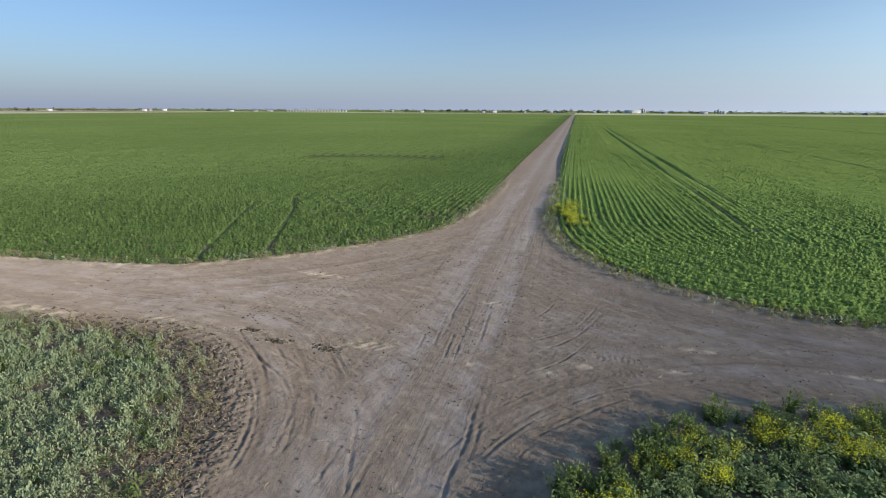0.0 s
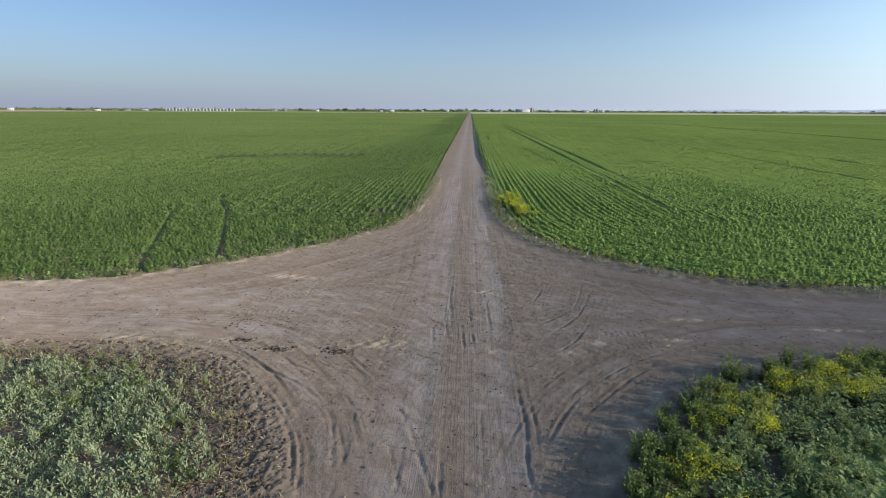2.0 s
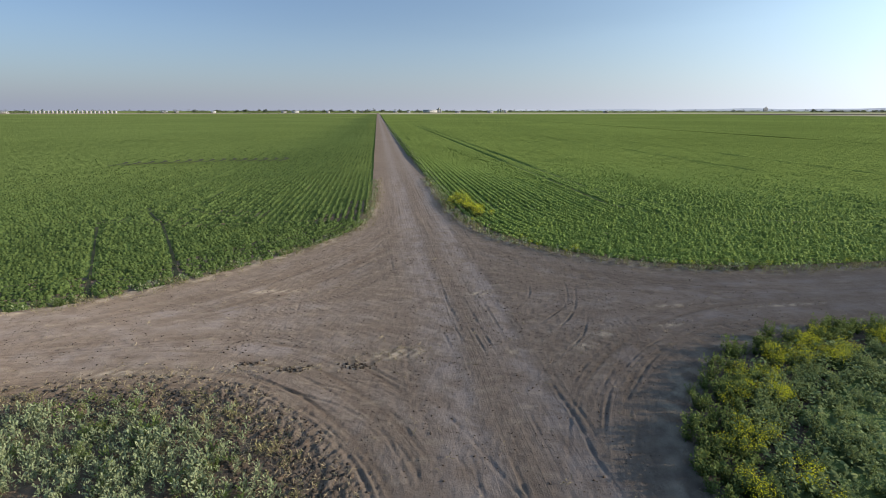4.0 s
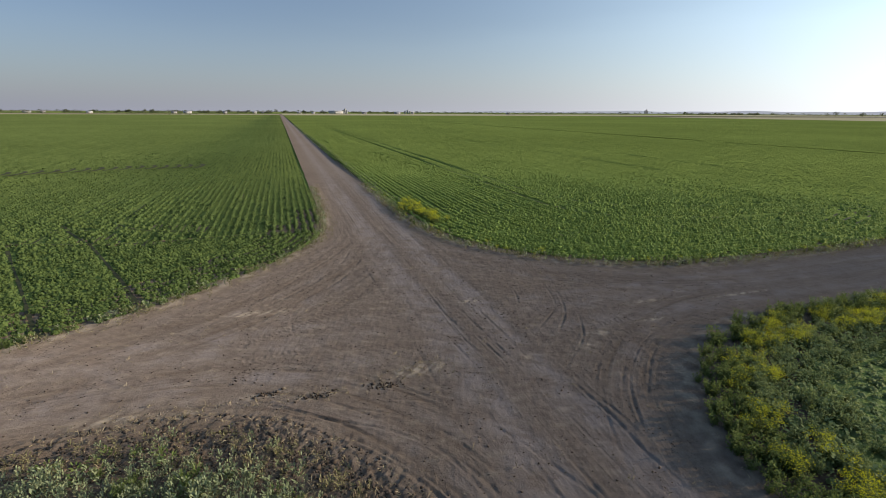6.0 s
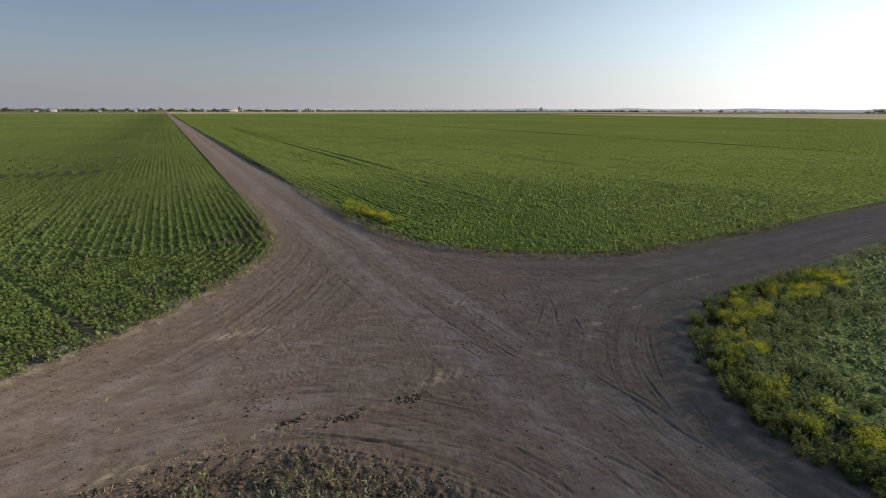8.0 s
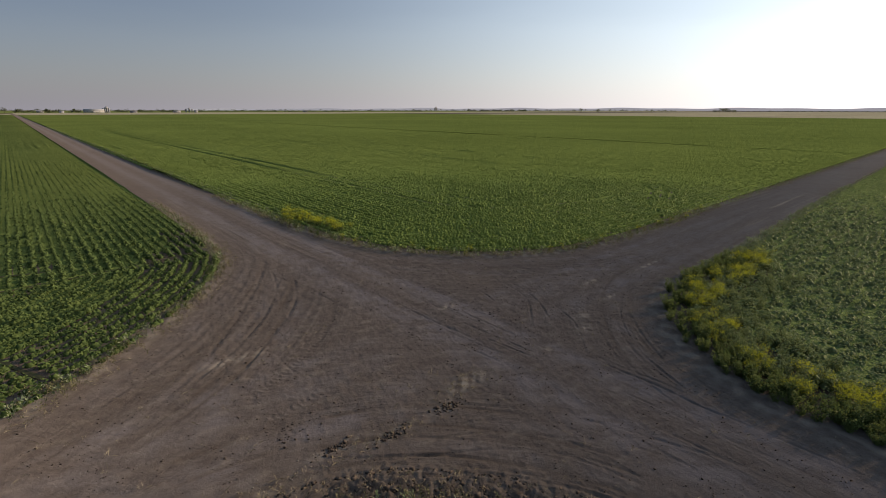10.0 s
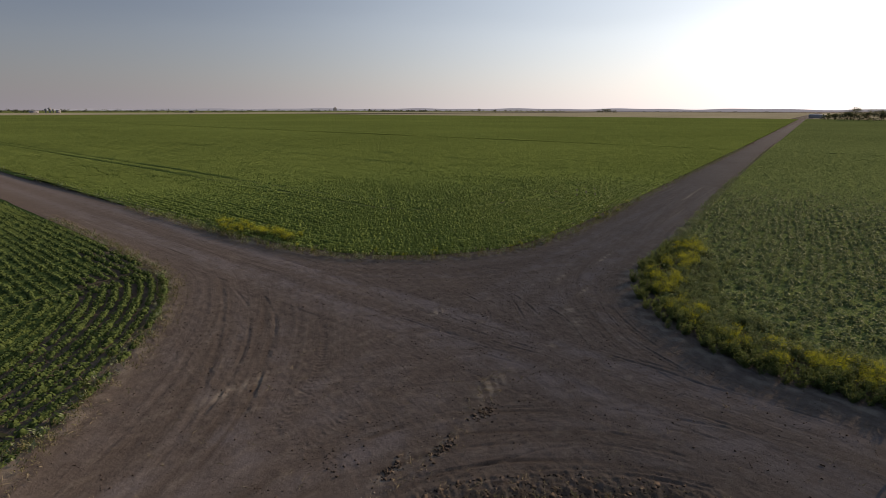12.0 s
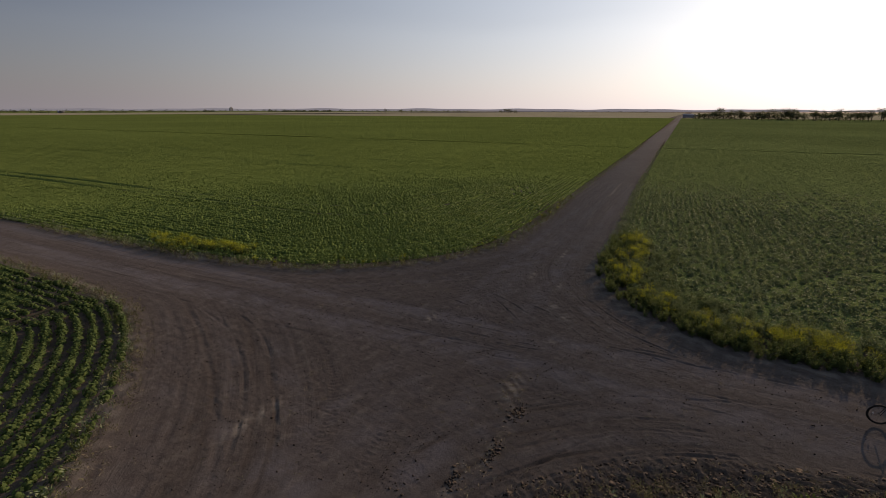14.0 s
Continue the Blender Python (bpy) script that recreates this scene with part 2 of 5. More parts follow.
# ---- mesh helpers ----
rng = np.random.default_rng(7)


def mesh_of(name, verts, faces, mat):
    """A mesh from arrays: verts (n, 3), faces (m, 3 or 4)."""
    me = bpy.data.meshes.new(name)
    verts, faces = np.asarray(verts, np.float32), np.asarray(faces, np.int32)
    k = faces.shape[1]
    me.vertices.add(len(verts)), me.loops.add(faces.size), me.polygons.add(len(faces))
    me.vertices.foreach_set("co", verts.ravel())
    me.loops.foreach_set("vertex_index", faces.ravel())
    me.polygons.foreach_set("loop_start", np.arange(0, faces.size, k, dtype=np.int32))
    me.update(calc_edges=True)
    me.materials.append(mat)
    return me


def part(name, me, parent=None, label=""):
    ob = new(name, me)
    ob.parent = parent
    return tagged(ob, label)


def thing(name, label, category, group="", at=(0, 0, 0), turn=0.0, size=1.0):
    ob = new(name)
    ob.empty_display_size = 0.2
    ob.matrix_basis = Matrix.LocRotScale(at, Euler((0, 0, turn)), (size, size, size))
    return tagged(ob, label, category, group)


def joined(pieces):
    """(verts, faces) pairs as one pair."""
    vs, fs, base = [], [], 0
    for v, f in pieces:
        vs.append(v), fs.append(np.asarray(f) + base)
        base += len(v)
    return np.concatenate(vs), np.concatenate(fs)


def scatter(templates, pos, size, tall=None, tilt=0.0):
    """Every template set down at its share of the places, turned at random."""
    pos = np.asarray(pos, float)
    count = len(pos)
    yaw, pick = rng.uniform(0, 2 * np.pi, count), rng.integers(0, len(templates), count)
    tall = size if tall is None else tall
    pieces = []
    for i, (tv, tf) in enumerate(templates):
        w = np.nonzero(pick == i)[0]
        if not len(w):
            continue
        c, s = np.cos(yaw[w])[:, None], np.sin(yaw[w])[:, None]
        x, y, z = tv[:, 0][None], tv[:, 1][None], tv[:, 2][None]
        out = np.empty((len(w), len(tv), 3))
        out[:, :, 0] = (x * c - y * s) * size[w][:, None] + pos[w, 0:1]
        out[:, :, 1] = (x * s + y * c) * size[w][:, None] + pos[w, 1:2]
        out[:, :, 2] = z * tall[w][:, None] + pos[w, 2:3]
        f = (np.arange(len(w)) * len(tv))[:, None, None] + tf[None]
        pieces.append((out.reshape(-1, 3), f.reshape(-1, tf.shape[1])))
    return joined(pieces)


def leaf(base, way, length, width, droop, r, long_form=True):
    """One leaf: a folded blade of two quads, or one quad."""
    way = np.asarray(way, float) / np.linalg.norm(way)
    side = np.cross(way, (0, 0, 1.0))
    if np.linalg.norm(side) < 0.05:
        side = np.array([math.cos(r), math.sin(r), 0])
    side /= np.linalg.norm(side)
    up = np.cross(side, way)
    side = side * math.cos(r) + up * math.sin(r)
    base = np.asarray(base, float)
    mid = base + way * length * 0.55
    tip = base + way * length + np.array([0, 0, -droop * length])
    if long_form:
        v = [base - side * width * 0.18, base + side * width * 0.18, mid - side * width * 0.5, mid + side * width * 0.5,
             tip - side * width * 0.16, tip + side * width * 0.16]
        return np.array(v), np.array([(0, 1, 3, 2), (2, 3, 5, 4)])
    v = [base, mid + side * width * 0.5, tip, mid - side * width * 0.5]
    return np.array(v), np.array([(0, 1, 2, 3)])


def rosette(count, length, width, lift, seed, long_form=True, petiole=0.05):
    """A low plant with its leaves spread from one heart."""
    g = np.random.default_rng(seed)
    pieces = []
    for i in range(count):
        t = 2 * math.pi * (i * 0.382 + g.uniform(-0.06, 0.06))
        up = g.uniform(*lift)
        way = (math.cos(t) * math.cos(up), math.sin(t) * math.cos(up), math.sin(up))
        k = g.uniform(0.75, 1.2)
        pieces.append(leaf(np.array(way) * petiole, way, length * k, width * k, g.uniform(0.1, 0.4), g.uniform(-0.6, 0.6), long_form))
    return joined(pieces)


def sprig(count, height, length, width, seed, spread_out=0.06, lean=0.5):
    """An upright plant with many small leaves up its stem."""
    g = np.random.default_rng(seed)
    pieces = []
    for i in range(count):
        t, h = g.uniform(0, 2 * math.pi), height * (0.12 + 0.88 * (i + g.uniform(0, 1)) / count)
        up = g.uniform(0.25, 1.25) * lean * 2
        way = (math.cos(t) * math.cos(up), math.sin(t) * math.cos(up), math.sin(up) + 0.1)
        d = g.uniform(0, spread_out)
        pieces.append(leaf((math.cos(t) * d, math.sin(t) * d, h * 0.85), way, length * g.uniform(0.7, 1.2), width, g.uniform(0, 0.3), g.uniform(-0.8, 0.8), False))
    return joined(pieces)


def tube(points, radii, sides=4):
    """A tapered stem through points; quads."""
    points, vs, fs = [np.asarray(q, float) for q in points], [], []
    for i, q in enumerate(points):
        way = points[min(i + 1, len(points) - 1)] - points[max(i - 1, 0)]
        way = way / np.linalg.norm(way)
        a = np.cross(way, (0.31, 0.95, 0.05))
        a /= np.linalg.norm(a)
        b = np.cross(way, a)
        for k in range(sides):
            t = 2 * math.pi * k / sides
            vs.append(q + (a * math.cos(t) + b * math.sin(t)) * radii[i])
    for i in range(len(points) - 1):
        for k in range(sides):
            j = (k + 1) % sides
            fs.append((i * sides + k, i * sides + j, (i + 1) * sides + j, (i + 1) * sides + k))
    return np.array(vs), np.array(fs)


def box(x0, x1, y0, y1, z0, z1):
    v = np.array([(x, y, z) for z in (z0, z1) for y in (y0, y1) for x in (x0, x1)], float)
    return v, np.array([(0, 2, 3, 1), (4, 5, 7, 6), (0, 1, 5, 4), (2, 6, 7, 3), (0, 4, 6, 2), (1, 3, 7, 5)])


# ---- plan: the edges of the four fields and of the roads between them ----
def smooth(points, step):
    """A curve through points (Catmull-Rom), sampled about every step metres."""
    q = np.array(points, float)
    q = np.vstack([2 * q[0] - q[1], q, 2 * q[-1] - q[-2]])
    out = []
    for i in range(1, len(q) - 2):
        far = np.linalg.norm(q[i + 1] - q[i])
        k0, k1 = (q[i + 1] - q[i - 1]), (q[i + 2] - q[i])
        k0 *= min(1.0, far / max(np.linalg.norm(k0) * 0.5, 1e-6)) * 0.5
        k1 *= min(1.0, far / max(np.linalg.norm(k1) * 0.5, 1e-6)) * 0.5
        u = np.linspace(0, 1, max(2, min(int(far / step), 30)), endpoint=False)[:, None]
        out.append((2 * u**3 - 3 * u**2 + 1) * q[i] + (u**3 - 2 * u**2 + u) * k0 + (3 * u**2 - 2 * u**3) * q[i + 1] + (u**3 - u**2) * k1)
    return np.vstack(out + [q[-2:-1]])


EDGE_NW = smooth([(-760, 19.4), (-60, 19.7), (-40, 19.9), (-27.3, 20.5), (-22, 21.5), (-18, 23.7), (-14.2, 27.0), (-10.7, 31.6), (-8.7, 36),
                  (-8.05, 43), (-7.7, 60), (-7.8, 110), (-8.0, 200), (-8.4, 800)], 0.5)
EDGE_NE = smooth([(-2.9, 800), (-2.5, 200), (-1.9, 85), (-1.6, 50), (-1.35, 38), (0.3, 30.8), (3.6, 26.2), (8, 23.3), (13.6, 22.1), (20, 21.9),
                  (34, 22.2), (100, 22.8), (230, 24.5), (660, 31)], 0.5)
EDGE_SE = smooth([(660, 25), (186, 18.4), (127, 17.7), (40, 16.1), (21, 15.3), (13.5, 15.3), (7.3, 15.1), (3.4, 13.4), (1.2, 11.5), (0.1, 9.7),
                  (-0.6, 7.9), (-0.85, 6), (-0.8, 2), (-0.9, -60), (-0.9, -400)], 0.5)
EDGE_SW = smooth([(-7.1, -400), (-7.1, -60), (-7.2, 4), (-7.6, 6.5), (-8.2, 8.2), (-8.85, 10), (-9.9, 11.5), (-11.8, 13.4), (-14.5, 14.5), (-18.5, 14.5),
                  (-24, 14.5), (-60, 14.5), (-760, 14.5)], 0.5)


def distance(points, line, chunk=20000):
    """Signed distance to a line, positive on its left hand side."""
    points, out = np.asarray(points, float)[:, :2], np.empty(len(points))
    a, d = line[:-1], np.diff(line, axis=0)
    dd = (d**2).sum(1)
    for s in range(0, len(points), chunk):
        q = points[s:s + chunk]
        best, side = np.full(len(q), 1e18), np.zeros(len(q))
        lo, hi = q.min(0) - 60, q.max(0) + 60
        near = np.nonzero(((np.maximum(a, line[1:]) > lo) & (np.minimum(a, line[1:]) < hi)).all(1))[0]
        for i in near if len(near) else range(len(a)):
            r = q - a[i]
            u = np.clip((r @ d[i]) / dd[i], 0, 1)
            g = r - u[:, None] * d[i]
            m = (g**2).sum(1)
            w = m < best
            best = np.where(w, m, best)
            side = np.where(w, d[i][0] * r[:, 1] - d[i][1] * r[:, 0], side)
        out[s:s + chunk] = np.sqrt(best) * np.sign(side)
    return out


def near_line(points, line, reach):
    """Plain distance to a short line of points, for points within reach of it; else a large number."""
    points = np.asarray(points, float)[:, :2]
    out = np.full(len(points), 99.0)
    w = np.nonzero(((points > line.min(0) - reach) & (points < line.max(0) + reach)).all(1))[0]
    if len(w):
        q, best = points[w], np.full(len(w), 99.0**2)
        for a, b in zip(line[:-1], line[1:]):
            d, r = b - a, q - a
            u = np.clip((r @ d) / max(d @ d, 1e-9), 0, 1)
            best = np.minimum(best, ((r - u[:, None] * d)**2).sum(1))
        out[w] = np.sqrt(best)
    return out


def wobble(points, scale, seed=0.0):
    """Smooth noise over the plan, about -1 to 1, from a few sines."""
    g = np.random.default_rng(int(seed * 100) + 5)
    x, y, out = points[:, 0] * scale, points[:, 1] * scale, 0
    for k in range(7):
        a, f = g.uniform(0, 2 * np.pi), g.uniform(0.6, 2.4)
        out = out + np.sin((x * math.cos(a) + y * math.sin(a)) * f * 2 * np.pi + g.uniform(0, 6.28))
    return out / 3.0

# ---- the ground: one sheet of earth to the horizon, fine where the roads cross ----
# wheel tracks: control points, half width, depth
def arcs(*rows):
    return [(smooth(q, 0.4), w, d) for q, w, d in rows]


TRACKS = arcs(      # turning from the lane to the crossroad and back
    ([(-2.9, 18.1), (-1.6, 18.95), (-0.6, 20.5), (-0.15, 22.5)], 0.07, 0.05),
    ([(-1.5, 17.0), (0.5, 18.9), (1.3, 20.7), (1.7, 22.3)], 0.07, 0.05),
    ([(-0.7, 16.6), (0.6, 18.2), (1.5, 20.1), (1.9, 21.5)], 0.07, 0.05),
    ([(-2.6, 13.5), (-1.5, 14.4), (0.1, 16.0), (1.3, 18.3)], 0.06, 0.04),
    ([(-2.3, 13.95), (-1.2, 14.4), (-0.2, 15.5)], 0.05, 0.035),
    ([(-1.66, 12.7), (-0.5, 14.1), (0.5, 15.0)], 0.05, 0.035),
    ([(-0.9, 11.2), (-0.1, 12.0), (1.4, 13.6), (3.0, 14.9)], 0.05, 0.04),
    ([(-1.4, 11.6), (-0.4, 12.9), (0.9, 14.3)], 0.045, 0.03),
    ([(-1.2, 9.6), (-0.6, 11.0), (0.5, 12.6)], 0.045, 0.03),
)
TRACKS += arcs(     # round the north-west corner
    ([(-7.2, 31.5), (-8.3, 28.3), (-10.2, 25.3), (-12.8, 22.5), (-16, 20.4)], 0.10, 0.04),
    ([(-6.6, 29.8), (-8.3, 26.1), (-10.6, 23.3), (-12.9, 20.9), (-15.5, 18.9)], 0.10, 0.045),
    ([(-6.1, 27.9), (-7.2, 25.8), (-9.2, 23.6), (-11.2, 21.9)], 0.08, 0.04),
    ([(-6.5, 25.4), (-8.1, 22.9), (-9.9, 21.1)], 0.13, 0.035),
    ([(-6.4, 34.5), (-7.3, 32.5), (-9.2, 29.0), (-11.7, 25.2), (-14.6, 21.5), (-17.6, 19.6)], 0.16, 0.03),
    ([(-11.0, 22.3), (-11.15, 20.7), (-11.0, 19.2)], 0.05, 0.03),
    ([(-6.9, 36.0), (-8.3, 32.2), (-10.7, 28.2), (-14.0, 24.2), (-18.5, 21.0)], 0.2, 0.02),
)
TRACKS += [(line_, w_, d_ * 0.9) for line_, w_, d_ in arcs(     # round the south-west corner
    ([(-12.3, 15.1), (-10.05, 13.3), (-8.75, 12.5), (-7.5, 11.1), (-6.9, 9.0)], 0.07, 0.06),
    ([(-7.14, 11.0), (-7.05, 9.5)], 0.04, 0.05), ([(-6.9, 11.0), (-6.75, 9.6)], 0.04, 0.05),
    ([(-12.3, 15.2), (-11.4, 14.2), (-10.0, 13.2), (-8.9, 11.9)], 0.07, 0.05),
    ([(-10.5, 14.2), (-8.6, 13.3), (-7.2, 11.9), (-6.5, 10.0)], 0.08, 0.05),
    ([(-9.6, 14.4), (-8.0, 13.6), (-6.6, 12.2), (-6.0, 10.2)], 0.07, 0.035),
    ([(-8.9, 14.2), (-7.0, 13.4), (-5.8, 11.6)], 0.06, 0.03),
    ([(-10.8, 12.9), (-9.4, 11.7), (-8.3, 10.2), (-7.6, 8.3)], 0.09, 0.06),
    ([(-10.2, 12.9), (-8.9, 11.4), (-7.9, 9.8), (-7.3, 7.6)], 0.08, 0.05),
)]
TRACKS += arcs(     # along the lane
    ([(-2.24, 15.0), (-2.23, 12.5), (-2.16, 11.1), (-2.3, 9.6), (-2.24, 8.6), (-2.34, 5)], 0.05, 0.048),
    ([(-2.0, 15.0), (-1.98, 12.5), (-1.9, 11.1), (-2.02, 9.6)], 0.04, 0.04),
    ([(-4.1, 18.6), (-3.85, 14.7)], 0.05, 0.055), ([(-3.8, 20.6), (-3.5, 14.6)], 0.05, 0.05),
    ([(-4.8, 19.2), (-4.5, 15.9)], 0.05, 0.055), ([(-4.6, 20.5), (-4.35, 16.5)], 0.04, 0.04),
    ([(-5.3, 19.4), (-5.0, 15.2)], 0.04, 0.04), ([(-3.1, 21.5), (-2.85, 16.5)], 0.04, 0.04),
    ([(-4.4, 10.6), (-4.3, 6.4)], 0.05, 0.04), ([(-5.5, 14.5), (-5.3, 7.5)], 0.08, 0.025), ([(-3.4, 12.5), (-3.3, 6.0)], 0.08, 0.025),
)
LUGS = arcs(        # cleated tyre prints
    ([(1.5, 16.8), (6, 17.0), (11.5, 17.1), (30, 17.3)], 0.20, 0.036), ([(2.0, 15.8), (4, 16.0), (10.6, 16.25), (30, 16.6)], 0.22, 0.03),
    ([(-6.7, 25.1), (-8.1, 22.9), (-9.9, 21.1), (-13, 19.2)], 0.22, 0.04), ([(-12.5, 16.9), (-16, 16.8), (-26, 16.7)], 0.22, 0.03),
    ([(-11, 18.2), (-15, 17.6), (-22, 17.5)], 0.22, 0.03),
)
FAINT = []          # many shallow passes beside these
for i in range(26):
    x, y0 = rng.uniform(-6.9, -1.4), rng.uniform(4, 40)
    FAINT.append((smooth([(x, y0), (x + rng.normal(0, 0.12), y0 + rng.uniform(3, 9)), (x + rng.normal(0, 0.2), y0 + rng.uniform(10, 18))], 0.6), rng.uniform(0.03, 0.09), rng.uniform(0.008, 0.022)))
for edge, lo, hi in ((EDGE_NW, 0.6, 5.5), (EDGE_SW, -0.3, 3.6), (EDGE_SE, 0.8, 3.2), (EDGE_NE, 0.6, 4.0)):
    core = edge[(edge[:, 0] > -24) & (edge[:, 0] < 14) & (edge[:, 1] > 3) & (edge[:, 1] < 42)]
    tan = np.gradient(core, axis=0)
    nor = np.stack([tan[:, 1], -tan[:, 0]], 1) / np.linalg.norm(tan, axis=1)[:, None]
    for i in range(12):
        s, k = rng.integers(0, max(1, len(core) - 14)), rng.integers(8, 26)
        FAINT.append((core[s:s + k] + nor[s:s + k] * rng.uniform(lo, hi), rng.uniform(0.03, 0.1), rng.uniform(0.01, 0.035)))


def spaced(lo, hi, fine_lo, fine_hi, out):
    """Lines across: finest where the roads cross, wider about it, then ever wider."""
    mid = np.concatenate([np.arange(lo, fine_lo, 0.14), np.arange(fine_lo, fine_hi, 0.056), np.arange(fine_hi, hi, 0.14)])
    grow, g, at = [], 0.11, 0.0
    while at < out:
        g *= 1.17
        at += g
        grow.append(at)
    grow = np.array(grow)
    return np.concatenate([(lo - grow)[::-1], mid, hi + grow])


gx, gy = spaced(-24.0, 12.0, -13.0, 3.0, 4300), spaced(5.0, 32.0, 7.5, 22.5, 4300)
X, Y = np.meshgrid(gx, gy)
flat = np.stack([X.ravel(), Y.ravel()], 1)
inner = np.nonzero((flat[:, 0] > -40) & (flat[:, 0] < 45) & (flat[:, 1] > -8) & (flat[:, 1] < 60))[0]
q = flat[inner]
rise, packed, pale = np.zeros(len(q)), np.zeros(len(q)), np.zeros(len(q))
worn = np.clip(0.55 + 0.35 * wobble(q, 0.25, 12) + 0.35 * wobble(q, 1.1, 13) + 0.25 * wobble(q, 3.1, 14), 0.08, 1.3)     # ruts come and go
for line, w, d in TRACKS + FAINT:
    r = near_line(q, line, 0.8)
    w = max(0.58 * w, 0.043)
    ends = np.minimum(np.hypot(*(q - line[0]).T), np.hypot(*(q - line[-1]).T))
    k = (0.74 if d > 0.029 else 0.65) * d * np.clip(ends / 1.3, 0, 1) * worn
    groove = np.exp(-(r / w)**4)
    rise += -k * groove + 0.4 * k * np.exp(-((r - 1.9 * w) / (0.8 * w))**2)
for line, w, d in LUGS:
    r = near_line(q, line, 0.8)
    step = np.concatenate([[0], np.cumsum(np.linalg.norm(np.diff(line, axis=0), axis=1))])
    ax = (line[-1] - line[0]) / np.linalg.norm(line[-1] - line[0])
    along = (q - line[0]) @ ax
    cleat = np.sin(along * 2 * np.pi / 0.21 + r * 9) > 0.1
    rise += 0.34 * np.where(r < w, d * np.where(cleat, 0.5, -0.8), 0) * np.clip((w - r) / 0.06, 0, 1)
d_nw, d_ne, d_se, d_sw = (distance(q, e_) for e_ in (EDGE_NW, EDGE_NE, EDGE_SE, EDGE_SW))
field = np.maximum.reduce([d_nw, d_ne, d_se, d_sw])
bare = np.clip(-field / 0.8, 0, 1)
rise += bare * (0.006 * wobble(q, 1.1, 1) + 0.004 * wobble(q, 2.7, 2)) + 0.03 * wobble(q, 0.12, 3)
rise += rng.normal(0, 0.003, len(q)) + np.where(field > -0.4, rng.normal(0, 0.012, len(q)), 0)
churn = np.exp(-((d_sw - 0.2) / 0.75)**2) * (q[:, 0] > -20)              # broken clods along the south-west corner
rise += churn * rng.normal(0, 0.025, len(q)) + churn * 0.02 * wobble(q, 1.9, 4)
shoulder = np.exp(-((field + 0.1) / 0.5)**2)
rise += shoulder * 0.035
for x, w in ((-5.6, 0.7), (-4.95, 0.35), (-3.1, 0.7), (-2.6, 0.3)):     # packed wheel lanes
    lane = np.exp(-((q[:, 0] - x - 0.15 * wobble(q, 0.05, 5)) / w)**2)
    packed += 0.75 * lane
    rise -= 0.012 * lane
for y, w in ((16.9, 0.6), (18.9, 0.7), (20.3, 0.4)):
    lane = np.exp(-((q[:, 1] - y - 0.25 * wobble(q, 0.04, 6)) / w)**2) * np.clip((np.abs(q[:, 0] + 4.5) - 1) / 4, 0, 1)
    packed += 0.6 * lane
rut_shade = np.zeros(len(q))
for d_, bands, cuts in ((d_nw, ((-1.5, 0.55), (-3.7, 0.35), (-5.6, 0.5)), ((-2.6, 0.2), (-3.1, 0.1), (-4.5, 0.14), (-5.0, 0.08))),      # swept bands and shallow cuts round the corners; the cuts' shade is put into colour
                        (d_sw, ((-1.3, 0.35), (-2.7, 0.3)), ((-0.9, 0.1), (-1.8, 0.12), (-2.2, 0.08), (-3.2, 0.1))),
                        (d_se, ((-2.0, 0.4),), ((-1.4, 0.08), (-2.6, 0.1))), (d_ne, ((-1.6, 0.5), (-3.4, 0.4)), ((-2.5, 0.12),))):
    bend = np.clip(1.4 - np.hypot(q[:, 0] + 4.5, (q[:, 1] - 19) * 1.1) / 15, 0, 1) * np.clip((np.abs(q[:, 0] + 4.2) - 1.6) / 1.6, 0, 1)
    sway = 0.25 * wobble(q, 0.06, 16)
    for at_, w in bands:
        packed += 0.7 * bend * np.exp(-((d_ - at_ - sway) / w)**2) * np.clip(0.6 + 0.6 * wobble(q, 0.3, 17), 0, 1)
    for at_, w in cuts:
        k = bend * np.exp(-((d_ - at_ - sway) / w)**2) * np.clip(0.5 + 0.7 * wobble(q, 0.22, 18 + at_), 0, 1)
        rut_shade += 0.9 * k
        rise -= 0.02 * k
packed *= np.clip(0.75 + 0.4 * wobble(q, 0.5, 7), 0.2, 1.2)
for x, y, sx, sy in ((-14.6, 14.95, 0.9, 0.35), (-16.3, 15.4, 0.9, 0.3), (-11.9, 15.4, 0.7, 0.2), (-10.4, 14.95, 0.8, 0.18), (-8.4, 14.9, 0.5, 0.2), (-7.0, 15.5, 1.1, 0.3),
                     (10.3, 17.7, 1.5, 0.12), (5.1, 18.3, 0.8, 0.15), (28, 17.4, 3, 0.14), (41, 18.5, 4, 0.18), (3.9, 16.5, 0.7, 0.12), (0.9, 16.0, 0.5, 0.2),
                     (-0.2, 15.2, 0.3, 0.25), (-3.0, 20.9, 0.5, 0.2), (-2.9, 15.1, 0.2, 0.2), (-12.5, 22.3, 1.2, 0.25)):
    blot = np.exp(-((q[:, 0] - x) / sx)**2 - ((q[:, 1] - y) / sy)**2)
    pale += 1.15 * blot * np.clip(0.5 + 0.9 * wobble(q, 1.6, 8), 0, 1)
pale += 0.6 * shoulder * np.clip(0.4 + wobble(q, 0.7, 9), 0, 1)
pale += 0.22 * np.clip(wobble(q * np.array([0.35, 1.0]), 0.9, 10) - 0.55, 0, 1) * bare
pale *= 1 - 0.8 * np.clip(churn * 1.3, 0, 1)
Z, P_, L_ = np.zeros(len(flat)), np.zeros(len(flat)), np.zeros(len(flat))
Z[inner], P_[inner], L_[inner] = rise, np.clip(packed, 0, 1), np.clip(pale, 0, 1)
